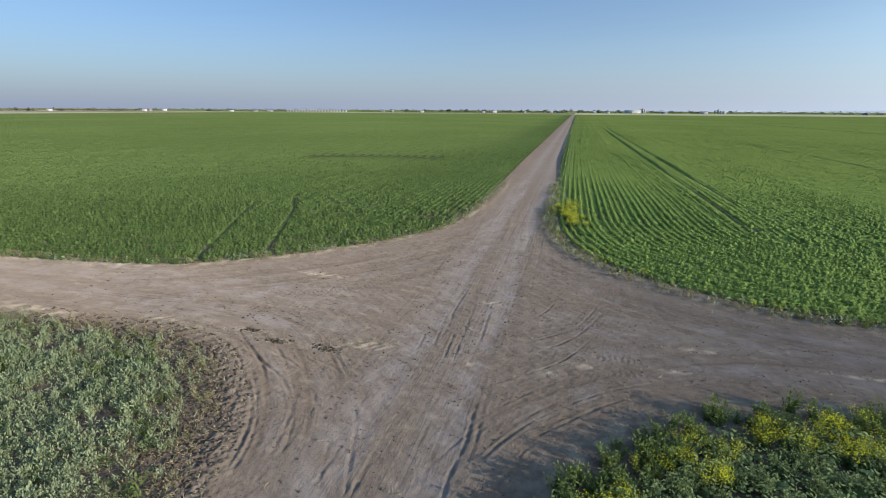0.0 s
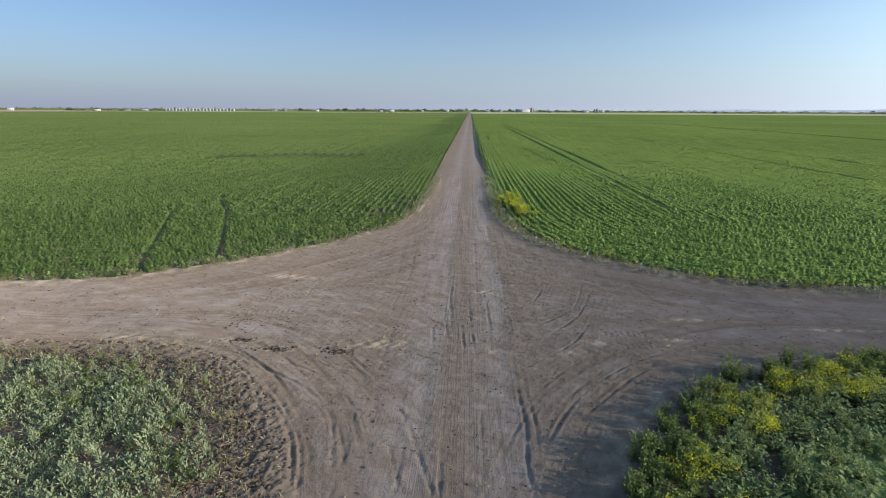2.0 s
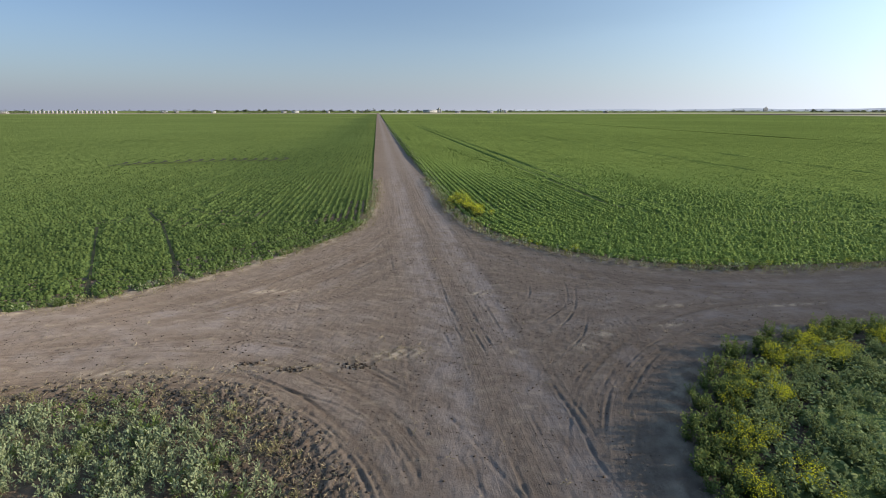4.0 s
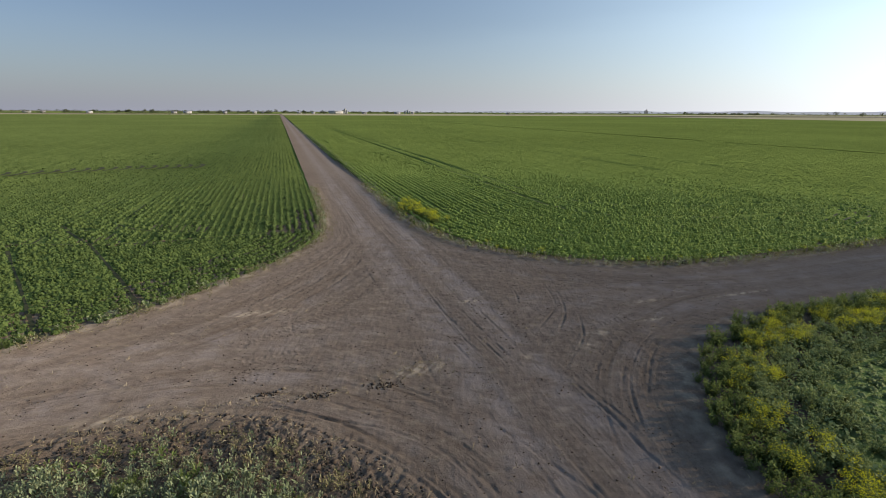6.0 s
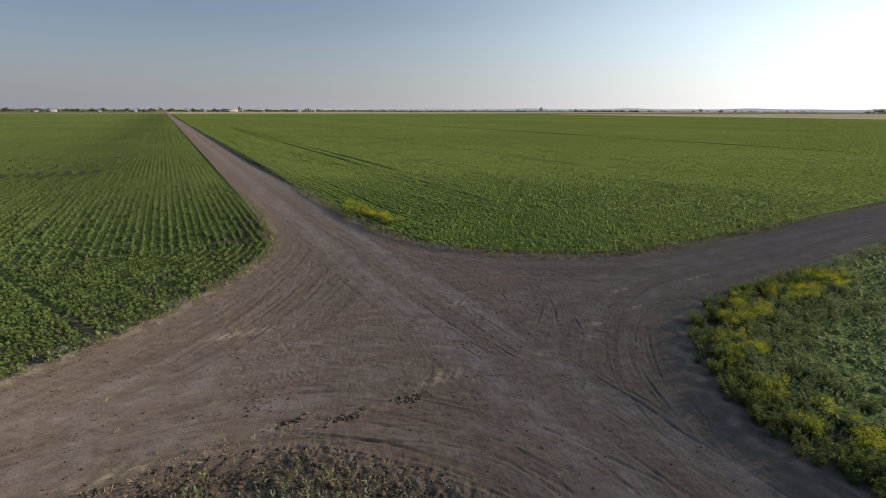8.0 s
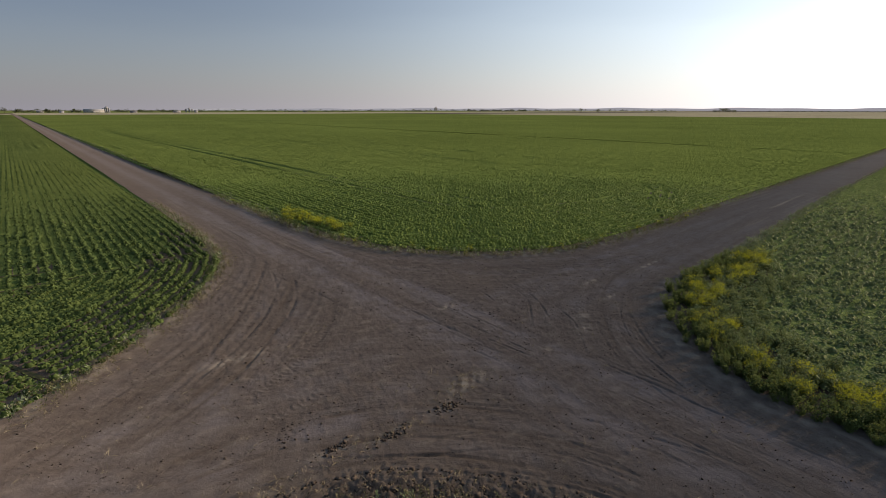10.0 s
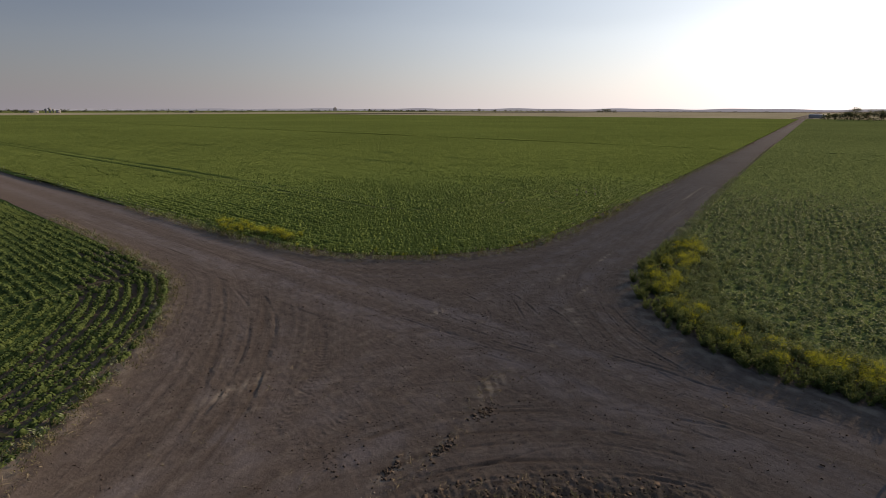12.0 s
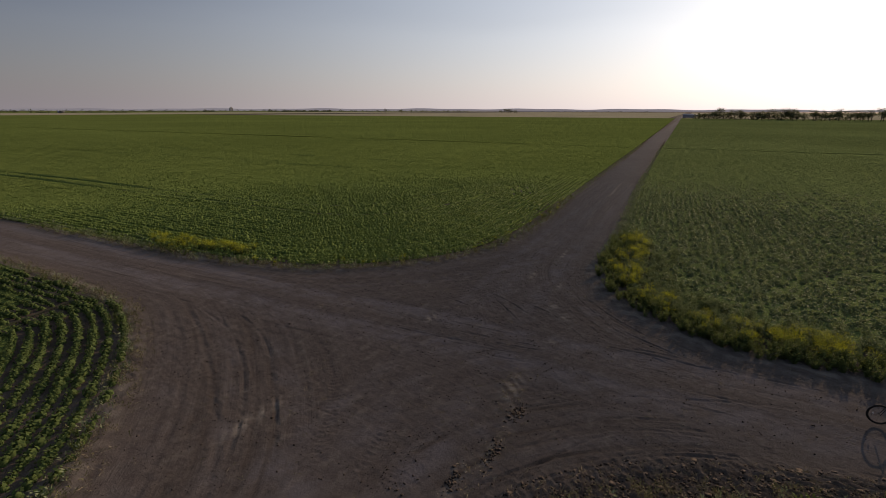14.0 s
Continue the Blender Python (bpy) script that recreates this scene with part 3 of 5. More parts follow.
out_lane = np.exp(-((flat[:, 0] + 5.4) / 0.8)**2) + np.exp(-((flat[:, 0] + 3.0) / 0.8)**2)
rest = np.ones(len(flat), bool)
rest[inner] = False
middle = 19.6 + 0.009 * np.clip(flat[:, 0] - 40, 0, 900)
out_lane += 0.35 * np.exp(-((flat[:, 1] - middle) / 2.0)**4) * (np.abs(flat[:, 0]) > 30)
P_[rest] = np.clip(0.7 * out_lane[rest], 0, 1)
T_ = np.zeros(len(flat))
T_[inner] = np.clip((field - 0.4) / 1.2, 0, 1) + 0.75 * churn * np.clip(0.7 + 0.6 * wobble(q, 0.9, 15), 0, 1.2)
T_[inner] = np.clip(T_[inner] + rut_shade, 0, 1)
T_[rest] = ((flat[rest, 0] < -9) | (flat[rest, 0] > 0)) & ((flat[rest, 1] > 25) | (flat[rest, 1] < 13))
nx, ny = len(gx), len(gy)
ii = (np.arange(ny - 1)[:, None] * nx + np.arange(nx - 1)[None]).ravel()
me = mesh_of("ground", np.column_stack([flat, Z]), np.stack([ii, ii + 1, ii + nx + 1, ii + nx], 1), DIRT)
A_, C_ = np.zeros(len(flat)), np.zeros(len(flat))
A_[inner] = np.where(field < 0.3, np.maximum.reduce([d_nw, d_ne, d_se, d_sw]), 0)
C_[inner] = np.clip(1.25 - np.abs(q[:, 0] + 4.1) / 2.4, 0, 1)
C_[rest] = (np.abs(flat[rest, 0] + 4.1) < 3.2) * 0.6
for name, values in (("packed", P_), ("pale", L_), ("tilth_shade", T_), ("across", A_), ("lane", C_)):
    me.attributes.new(name, "FLOAT", "POINT").data.foreach_set("value", values.astype(np.float32))
me.polygons.foreach_set("use_smooth", np.ones(len(me.polygons), bool))
tagged(new("ground", me), "brown dirt crossroads with tyre tracks and packed wheel lanes", "ground", kind="structure")

# ---- fields: the closed green of the crop farther in ----
def sheet(name, points, z, mat, label, category="field"):
    bm = bmesh.new()
    f = bm.faces.new([bm.verts.new((x, y, z)) for x, y in points])
    if f.normal.z < 0:
        bm.normal_update()
        f.normal_flip()
    bmesh.ops.triangulate(bm, faces=bm.faces[:])
    me = bpy.data.meshes.new(name)
    bm.to_mesh(me), bm.free()
    me.materials.append(mat)
    for p_ in me.polygons:
        if p_.normal.z < 0:
            p_.flip()
    return tagged(new(name, me), label, category, kind="structure")



# wheel tracks that sprayers left in the crops
TRAMS_NW = [smooth(q, 1.0) for q in (
    [(-20.6, 22.4), (-21.3, 23.5), (-23.4, 27.9), (-28.0, 37.4)], [(-17.9, 25.2), (-18.5, 26.5), (-19.3, 28.4), (-23.3, 37.0), (-24.8, 39.6), (-26.5, 42.5)],
    [(-75, 38.5), (-37.2, 39.3), (-28, 39.0), (-21.9, 37.2), (-13.4, 37.6), (-9.6, 38.3)], [(-24.5, 45.1), (-22.8, 42.8), (-20.8, 40.9), (-17.0, 39.6)], [(-27.2, 44.2), (-26.6, 43.0), (-24.9, 42.2)],
    [(-23.3, 42.0), (-24.0, 63), (-24.0, 97), (-24.2, 115), (-26.6, 330)], [(-27.3, 38.5), (-27.5, 52), (-27.9, 81), (-28.0, 112)])]
BAND_NW = np.stack([np.arange(-46.5, -22.0, 1.68), np.interp(np.arange(-46.5, -22.0, 1.68), [-46.5, -38, -31, -22], [80.8, 84.0, 85.4, 85.6])], 1)
CHEVRONS = [np.array([(x - 0.6, y - 3.0), (x + 0.1, y - 1.1), (x + 0.1, y + 0.9), (x - 0.6, y + 2.6)]) for x, y in BAND_NW]
TRAMS_NE = [smooth(q, 1.0) for q in (
    [(12.9, 250), (12.9, 148), (12.7, 106), (13.2, 63), (13.3, 48), (13.4, 41), (16.2, 35.8), (23.9, 32.4), (33.6, 31.4)], [(15.0, 250), (14.9, 106), (15.4, 63), (15.6, 50), (17.5, 42), (23, 38), (34, 36)],
    [(40.7, 34.1), (37.6, 31.0), (32.0, 28.5)], [(41.6, 33.4), (38.3, 30.1), (32.7, 27.7)], [(42.5, 32.8), (39.0, 29.3), (33.3, 26.9)], [(41.3, 177), (45, 105), (44.2, 81), (44.6, 60), (50, 52)], [(57, 160), (58, 100), (57, 55)])]
TRAMS_SE = [smooth(q, 1.0) for q in ([(31.7, -0.2), (52, 0.0), (70, 0.1), (106, 3.0)], [(34, -2.5), (54, -2.3), (74, -2.2), (100, -1.5)])]


def canopy_rows(name, x0, x1, south, north, low, high, mat, label, edge, tracks=(), up=True):
    """Closed crop rows that run north, as one ridged sheet; south and north: its ends at each x. Tracks are sunk into it."""
    xs = np.arange(x0, x1, 0.28)
    a_, b_ = south(xs), north(xs)
    u = np.concatenate([np.arange(0, 100, 1.35), np.geomspace(101, 900, 10) - 1])
    u = u / u[-1]
    if not up:
        u = 1 - u[::-1]
    if len(xs) > 400:                                   # fine only near the crossroads
        near = np.nonzero((xs > -125) & (xs < 115))[0]
    else:
        near = np.arange(len(xs))
    pieces = []
    for w, cuts in ((near, u), (np.arange(0, near[0] + 1), u[::9] if u[::9][-1] == 1 else np.append(u[::9], 1)), (np.arange(near[-1], len(xs)), u[::9] if u[::9][-1] == 1 else np.append(u[::9], 1))):
        if len(w) < 2:
            continue
        n_ = len(cuts)
        V = np.zeros((len(w), n_, 3))
        V[:, :, 0] = xs[w][:, None] + rng.normal(0, 0.02, (len(w), n_))
        V[:, :, 1] = a_[w][:, None] + (b_[w] - a_[w])[:, None] * cuts[None]
        V[:, :, 2] = np.where(w % 2, high, low)[:, None] + rng.normal(0, 0.022, (len(w), n_))
        flat_ = V.reshape(-1, 3)
        close = np.nonzero(np.hypot(flat_[:, 0] + 4, flat_[:, 1] - 20) < 110)[0]
        if len(close):                                  # lower under the leafy rows along the roads
            flat_[close, 2] *= np.clip((np.hypot(flat_[close, 0] + 8, flat_[close, 1] - 10) - 22) / 58, 0.24, 1.0)
        for line, reach, depth in tracks:
            flat_[:, 2] *= 1 - depth * np.clip(1.6 - near_line(flat_, line, 3) / reach, 0, 1)
        i, j = np.meshgrid(np.arange(len(w) - 1), np.arange(n_ - 1), indexing="ij")
        k = (i * n_ + j).ravel()
        pieces.append((flat_, np.stack([k, k + n_, k + n_ + 1, k + 1], 1)))
    return tagged(new(name, mesh_of(name, *joined(pieces), mat)), label, "field", kind="structure")


def rim(edge, inset):
    """y of a field's rim at x, inset from its edge."""
    tan = np.gradient(edge, axis=0)
    nor = np.stack([-tan[:, 1], tan[:, 0]], 1) / np.linalg.norm(tan, axis=1)[:, None]
    q = edge + nor * inset
    q = q[(np.abs(distance(q, edge)) > inset - 0.06) & (edge[:, 1] < 60)]
    q = q[np.argsort(q[:, 0])]
    return lambda x: np.interp(x, q[:, 0], q[:, 1])


canopy_rows("field_1", -760, -8.05, lambda x: np.where(x > -10.4, 46 + 0 * x, np.where(x < -34, rim(EDGE_NW, 1.0)(x), rim(EDGE_NW, 4.0)(np.minimum(x, -12.2)))), lambda x: 1100 + 0 * x, 0.09, 0.32, CANOPY_BEET, "flat field of closed green beet rows", EDGE_NW,
            [(t_, 0.24, 0.75) for t_ in TRAMS_NW[:5]])
canopy_rows("field_2", -1.95, 660, lambda x: np.where(x < 0.4, np.where(x < -1.6, 90, np.where(x < -1.3, 55, 42)), np.where(x > 30, rim(EDGE_NE, 0.45)(x), rim(EDGE_NE, 1.8)(x))), lambda x: 1000 + 0 * x, 0.09, 0.32, CANOPY_BEAN, "flat field of closed bright green bean rows", EDGE_NE,
            [(t_, 0.24, 0.85) for t_ in TRAMS_NE])
canopy_rows("field_3", 1.5, 660, lambda x: -300 + 0 * x, lambda x: np.where(x > 15, rim(EDGE_SE, 0.35)(x), rim(EDGE_SE, 3.2)(x)), 0.16, 0.38, CANOPY_LENTIL, "flat field of closed grey-green lentil rows", EDGE_SE, [(t_, 0.2, 0.4) for t_ in TRAMS_SE], False)
sheet("field_4", [(-300, -300), (-8.5, -300), (-8.5, 3.4), (-27, 3.4), (-27, 14.0), (-300, 14.0)], 0.06, CANOPY_WEED, "grey-green weedy field behind the crossroads")


def trodden(name, lines, half, label, lift=0.062):
    """Strips that wheels left bare between the crop rows, or dark arcs laid over them; shade is in their colour."""
    pieces = []
    for line in lines:
        tan = np.gradient(line, axis=0)
        nor = np.stack([-tan[:, 1], tan[:, 0]], 1) / np.linalg.norm(tan, axis=1)[:, None]
        w = half * rng.uniform(0.6, 1.25, (len(line), 1))
        z = np.full((len(line), 1), lift)
        v = np.vstack([np.hstack([line + nor * w, z]), np.hstack([line - nor * w, z])])
        k = np.arange(len(line) - 1)
        pieces.append((v, np.stack([k, k + len(line), k + len(line) + 1, k + 1], 1)))
    return tagged(new(name, mesh_of(name, *joined(pieces), TRODDEN_SHADE)), label, "wheel track", kind="structure")


# dark arcs laid on the crop tops, painted shade for the gaps in lodged rows
trodden("wheel_track", CHEVRONS, 0.3, "short dark arcs laid on the beet rows as lodged, shaded gaps", 0.35)
trodden("wheel_track", TRAMS_NW, 0.09, "narrow trodden wheel tracks through the beet rows")
trodden("wheel_track", TRAMS_NE, 0.09, "narrow trodden wheel tracks through the bean rows")
# beyond: stubble and other crops, in wide strips
sheet("field_5", [(-3800, 1104), (-9, 1104), (-9, 1290), (-3800, 1290)], 0.10, STUBBLE, "pale stubble strip beyond the beet field")
sheet("field_6", [(-3, 1004), (2600, 1004), (2600, 1030), (-3, 1030)], 0.10, FARCROP, "pale green far crop beyond the lane's end")
sheet("field_7", [(672, 40), (2600, 40), (2600, 800), (672, 800)], 0.10, STUBBLE, "pale stubble field beyond the bean field")
sheet("field_8", [(672, -700), (2600, -700), (2600, 20), (672, 20)], 0.10, STUBBLE, "pale stubble field behind the shelterbelt")
sheet("field_9", [(-3, 1034), (3200, 1034), (3200, 1600), (-3, 1600)], 0.10, STUBBLE, "pale stubble land before the town")
sheet("field_10", [(-3800, -400), (-772, -400), (-772, 800), (-3800, 800)], 0.10, STUBBLE, "pale stubble land far beyond the beet field")
sheet("field_11", [(-3800, 1300), (3800, 1610), (3800, 4200), (-3800, 4200)], 0.08, FARCROP, "dull green land round the far town")

# ---- the crops: leafy rows along the edges ----
def along(line, step):
    s = np.concatenate([[0], np.cumsum(np.linalg.norm(np.diff(line, axis=0), axis=1))])
    if s[-1] < step * 2:
        return line[:0]
    u = np.arange(rng.uniform(0, step), s[-1], step)
    u = u + rng.normal(0, step * 0.22, len(u))
    return np.stack([np.interp(u, s, line[:, 0]), np.interp(u, s, line[:, 1])], 1)


def rows_round(edge, keep, first, last, pitch, step):
    """Places for plants in rows that follow a field's edge."""
    core, out = edge[keep(edge)], []
    for d in np.arange(first, last, pitch):
        tan = np.gradient(core, axis=0)
        nor = np.stack([-tan[:, 1], tan[:, 0]], 1) / np.linalg.norm(tan, axis=1)[:, None]
        row = core + nor * d
        ok = distance(row, core) > d - 0.05
        cut = np.nonzero(np.diff(ok.astype(int)))[0] + 1
        for seg, good in zip(np.split(row, cut), np.split(ok, cut)):
            if len(seg) > 2 and good[0]:
                out.append(along(seg, step) + rng.normal(0, 0.035, 2))
    return np.vstack([o for o in out if len(o)])


def rows_straight(x0, x1, y0, y1, pitch, step, turned=False):
    a, b = np.arange(x0, x1, pitch), np.arange(y0, y1, step)
    q = np.stack(np.meshgrid(a, b), -1).reshape(-1, 2)
    q = q + np.stack([rng.normal(0, 0.04, len(q)), rng.normal(0, step * 0.3, len(q))], 1)
    return q[:, ::-1] if turned else q


def crop(name, templates, q, lo, hi, mat, label, category, z=0.0, seed=1):
    size = rng.uniform(lo, hi, len(q)) * (1 + 0.18 * wobble(q, 0.3, seed))
    v, f = scatter(templates, np.column_stack([q, np.full(len(q), z) + (0.03 * wobble(q, 0.12, 3) if z == 0 else 0)]), size)
    return tagged(new(name, mesh_of(name, v, f, mat)), label, category, kind="stuff")


def mound(count, radius, tall, length, width, seed):
    """A bushy row plant: small leaves over a dome, each facing outwards."""
    g = np.random.default_rng(seed)
    pieces = []
    for i in range(count):
        t, up = 2 * math.pi * (i * 0.382 + g.uniform(-0.12, 0.12)), math.asin(min(1.0, (i + 0.6) / count))
        k = g.uniform(0.72, 1.12)
        at_ = np.array([math.cos(t) * math.cos(up) * radius * k, math.sin(t) * math.cos(up) * radius * k, 0.03 + math.sin(up) * tall * k])
        turn, steep = g.normal(0, 0.8), min(up + g.normal(0, 0.25), 1.45)
        down = np.array([math.cos(t) * math.sin(steep), math.sin(t) * math.sin(steep), -math.cos(steep)])
        way = down * math.cos(turn) + np.array([-math.sin(t), math.cos(t), 0.0]) * math.sin(turn)
        m = g.uniform(0.75, 1.25)
        pieces.append(leaf(at_ - way * length * 0.4, way, length * m, width * m, g.uniform(-0.25, 0.1), g.uniform(-0.28, 0.28), False))
    return joined(pieces)


def dome(sides, rings, radius, tall, seed):
    """The closed, lumpy crown of a bushy plant."""
    g = np.random.default_rng(seed)
    vs, fs = [], []
    for i in range(rings + 1):
        up = (i / rings) * 1.35
        for k in range(sides):
            t, m = 2 * math.pi * (k + 0.5 * (i % 2)) / sides + g.normal(0, 0.12), g.uniform(0.74, 1.2)
            vs.append((math.cos(t) * math.cos(up) * radius * m, math.sin(t) * math.cos(up) * radius * m, 0.01 + math.sin(up) * tall * (m if i else 0)))
    for i in range(rings):
        for k in range(sides):
            a_, b_ = i * sides + k, i * sides + (k + 1) % sides
            fs.append((a_, b_, b_ + sides, a_ + sides))
    return np.array(vs), np.array(fs)


def bushy(radius, tall, size, seed, full=15, core=1.0):
    """The same plant with many, fewer and few leaves, for the three depths of a field."""
    return [[joined([dome(sd, rg, radius * 0.82, tall * low * core, seed + 10 * i + s + 500), mound(c_, radius, tall, size * k_, size * k_ * 0.72, seed + 10 * i + s)]) for s in range(10)]
            for i, (sd, rg, low, c_, k_) in enumerate(((5, 2, 0.62, full, 1.0), (4, 2, 0.72, 5, 1.35), (4, 1, 0.8, 2, 1.8)))]


def crop_field(name, plants, q, trams, reach, bare, lo, hi, mat, labels):
    """Plants at the places: the fullest by the crossroads, plainer ones farther in, thinning out where the closed rows take over."""
    far = np.hypot(q[:, 0] + 8, q[:, 1] - 10)
    keep = rng.uniform(size=len(q)) < np.where(far < 58, 0.96, 0.46) * np.clip((116 - far) / 36, 0, 1)
    for line in trams:
        keep &= near_line(q, line, 3) > (reach if len(line) != 4 else 0.42)
    keep &= wobble(q, 0.22, 11) > bare
    q, far = q[keep], far[keep] + rng.normal(0, 7.0, keep.sum())
    for kinds, label, a_, b_ in zip(plants, labels, (-99, 31, 58), (31, 58, 999)):
        w = (far >= a_) & (far < b_)
        crop(name, kinds, q[w], lo, hi, mat, label, "crop", 0.02 + 0.001 * (a_ > 0))


q1 = rows_round(EDGE_NW, lambda e_: (e_[:, 0] > -100) & (e_[:, 1] < 60), 0.25, 25, 0.56, 0.225)
edge_gap = distance(q1, EDGE_NW)
q1 = q1[(q1[:, 1] < 36.6) & ((edge_gap > 1.3) | (rng.uniform(size=len(q1)) < 0.6 + 0.3 * edge_gap))]
q2 = rows_straight(-110, -8.3, 36.6, 122, 0.56, 0.26)
q2 = q2[distance(q2, EDGE_NW) > 0.4]
crop_field("beet_crop", bushy(0.18, 0.235, 0.10, 100, 16), np.vstack([q1, q2]), TRAMS_NW + CHEVRONS, 0.22, -2.2, 0.8, 1.32, BEET,
           ("green leafy beet plants in curved rows", "green beet plants in long straight rows", "green beet rows deep in the field"))

q1 = rows_round(EDGE_NE, lambda e_: (e_[:, 0] < 125) & (e_[:, 1] < 135), 1.0, 14, 0.54, 0.235)
q2 = rows_straight(-2, 125, 22, 122, 0.54, 0.28)
q2 = q2[distance(q2, EDGE_NE) > 14]
crop_field("bean_crop", bushy(0.185, 0.225, 0.10, 200, 16), np.vstack([q1, q2]), TRAMS_NE, 0.25, -9.0, 0.8, 1.32, BEAN,
           ("bright green bean plants in rows along the roads", "bright green bean crop in close rows", "bright green bean rows deep in the field"))

q1 = rows_round(EDGE_SE, lambda e_: (e_[:, 0] < 75) & (e_[:, 1] > -14), 0.4, 22, 0.46, 0.42)
q1 = q1 + rng.normal(0, 0.09, q1.shape)
q1 = q1[(distance(q1, EDGE_SE) > 1.3) | (q1[:, 0] > 13.5)]
q2 = rows_straight(14, 115, -34, 18.5, 0.52, 0.52)
q2 = q2[distance(q2, EDGE_SE) > 22]
q = np.vstack([q1, q2])
q = q[((q[:, 0] - 108)**2 / 30**2 + (q[:, 1] + 9)**2 / 10**2 > 1) | (rng.uniform(size=len(q)) < 0.5)]
crop_field("lentil_crop", bushy(0.20, 0.46, 0.085, 300, 22, 0.55), q, TRAMS_SE, 0.25, -9.0, 0.85, 1.3, LENTIL,
           ("grey-green feathery lentil plants in close rows", "grey-green lentil crop in faint rows", "grey-green lentil rows deep in the field"))

# ---- the weedy corner by the crossroads: silver-green sprigs, bare gaps, dead stalks ----
sprigs = [sprig(24, 0.40, 0.088, 0.029, s + 80, 0.055, 0.6) for s in range(8)]
q = np.stack([rng.uniform(-27, -6.5, 12800), rng.uniform(3.6, 15, 12800)], 1)
d = distance(q, EDGE_SW)
gap = wobble(q, 0.28, 21) + 0.6 * wobble(q, 0.7, 22)
keep = (d > 0.6) & (rng.uniform(size=len(q)) < np.clip((d - 0.9) / 2.4, 0.05, 0.9)) & (d < 24)
keep &= (gap > -1.05) | (rng.uniform(size=len(q)) < 0.12)
q = q[keep]
crop("weed_stand", sprigs, q, 0.75, 1.35, SAGE, "silver-green upright weeds with bare gaps", "weeds", seed=22)
q = np.stack([rng.uniform(-24, -6.5, 5200), rng.uniform(3, 15, 5200)], 1)
d = distance(q, EDGE_SW)
q = q[(d > 0.3) & (d < 3.4) & (rng.uniform(size=len(q)) < 0.85 - 0.2 * d) & (wobble(q, 0.6, 26) > -0.5)]
crop("dead_weeds", [sprig(14, 0.26, 0.09, 0.02, s + 100, 0.06, 0.55) for s in range(6)], q, 0.6, 1.2, DEADWEED, "dry yellow-green weed stalks along the road edge", "weeds", seed=25)
q = np.vstack([edge_[k_] + rng.normal(0, 0.36, (900, 2)) for edge_, n_ in ((EDGE_NW, 2), (EDGE_NE, 2)) for k_ in [np.nonzero((np.abs(edge_[:, 0] + 5) < 38) & (edge_[:, 1] < 60))[0]] for k_ in [rng.choice(k_, 900) for _ in range(n_)]])
q = q[wobble(q, 0.35, 27) > -0.5]
crop("dead_weeds", [sprig(12, 0.26, 0.09, 0.022, s + 140, 0.07, 0.5) for s in range(6)], q, 0.6, 1.3, DEADWEED, "dry yellow-green weeds along the field verges", "weeds", seed=28)
greens = [sprig(30, 0.30, 0.10, 0.04, s + 120, 0.16, 0.45) for s in range(6)]
q = np.stack([rng.uniform(-28, -7, 1500), rng.uniform(3.5, 15, 1500)], 1)
d = distance(q, EDGE_SW)
q = q[(d > 0.9) & (wobble(q, 0.45, 23) > 0.25)]
crop("weed_stand", greens, q, 0.8, 1.4, WEED, "low dark green weeds among the silver-green ones", "weeds", seed=24)

def lathe_x(profile, sides=16):
    """A turned shape that lies along x on the ground."""
    t = np.linspace(0, 2 * np.pi, sides, endpoint=False)
    v = np.vstack([np.stack([np.full(sides, z), r * np.cos(t), r * np.sin(t) + 0.12], 1) for r, z in profile])
    k = np.arange(sides)
    return v, np.vstack([np.stack([k, (k + 1) % sides, (k + 1) % sides + sides, k + sides], 1) + i * sides for i in range(len(profile) - 1)])


g = np.random.default_rng(5)
straws = []
for s in range(6):
    bits = []
    for i in range(5):
        t, up = g.uniform(0, 6.28), g.uniform(0.0, 0.9)
        bits.append(leaf((g.uniform(-0.06, 0.06), g.uniform(-0.06, 0.06), 0.012), (math.cos(t) * math.cos(up), math.sin(t) * math.cos(up), math.sin(up)),
                         g.uniform(0.07, 0.22), 0.014, 0.15, g.uniform(-1, 1), False))
    straws.append(joined(bits))
clods = []
for s in range(8):
    v, f = box(-0.5, 0.5, -0.5, 0.5, -0.25, 0.5)
    v = v * g.uniform(0.6, 1.3, 3) + g.uniform(-0.28, 0.28, v.shape)
    clods.append((v, f))


def near_edges(count, edge, lo, hi, area):
    q = np.stack([rng.uniform(area[0], area[1], count), rng.uniform(area[2], area[3], count)], 1)
    d = distance(q, edge)
    return q[(d > lo) & (d < hi)]


dry = np.vstack([near_edges(6500, EDGE_SW, -0.4, 2.8, (-24, -6, 3, 15.5)), near_edges(18000, EDGE_NW, -0.9, 0.8, (-45, -7, 19, 62)),
                 near_edges(14000, EDGE_NE, -0.7, 0.7, (-2.5, 45, 21, 60)), near_edges(2500, EDGE_SE, -0.4, 0.3, (-1.5, 40, 4, 17)), near_edges(7000, EDGE_NE, -0.6, 0.5, (45, 150, 21, 26)), near_edges(6000, EDGE_SE, -0.6, 0.4, (17, 150, 14.5, 19)),
                 np.stack([rng.uniform(-24, 10, 500), rng.uniform(5, 27, 500)], 1),
                 np.stack([rng.normal(-7.0, 0.7, 50), rng.normal(15.5, 0.25, 50)], 1), np.stack([rng.normal(-10.2, 1.6, 40), rng.normal(15.0, 0.2, 40)], 1),
                 np.stack([rng.normal(-15.2, 1.2, 110), rng.normal(15.0, 0.3, 110)], 1)])
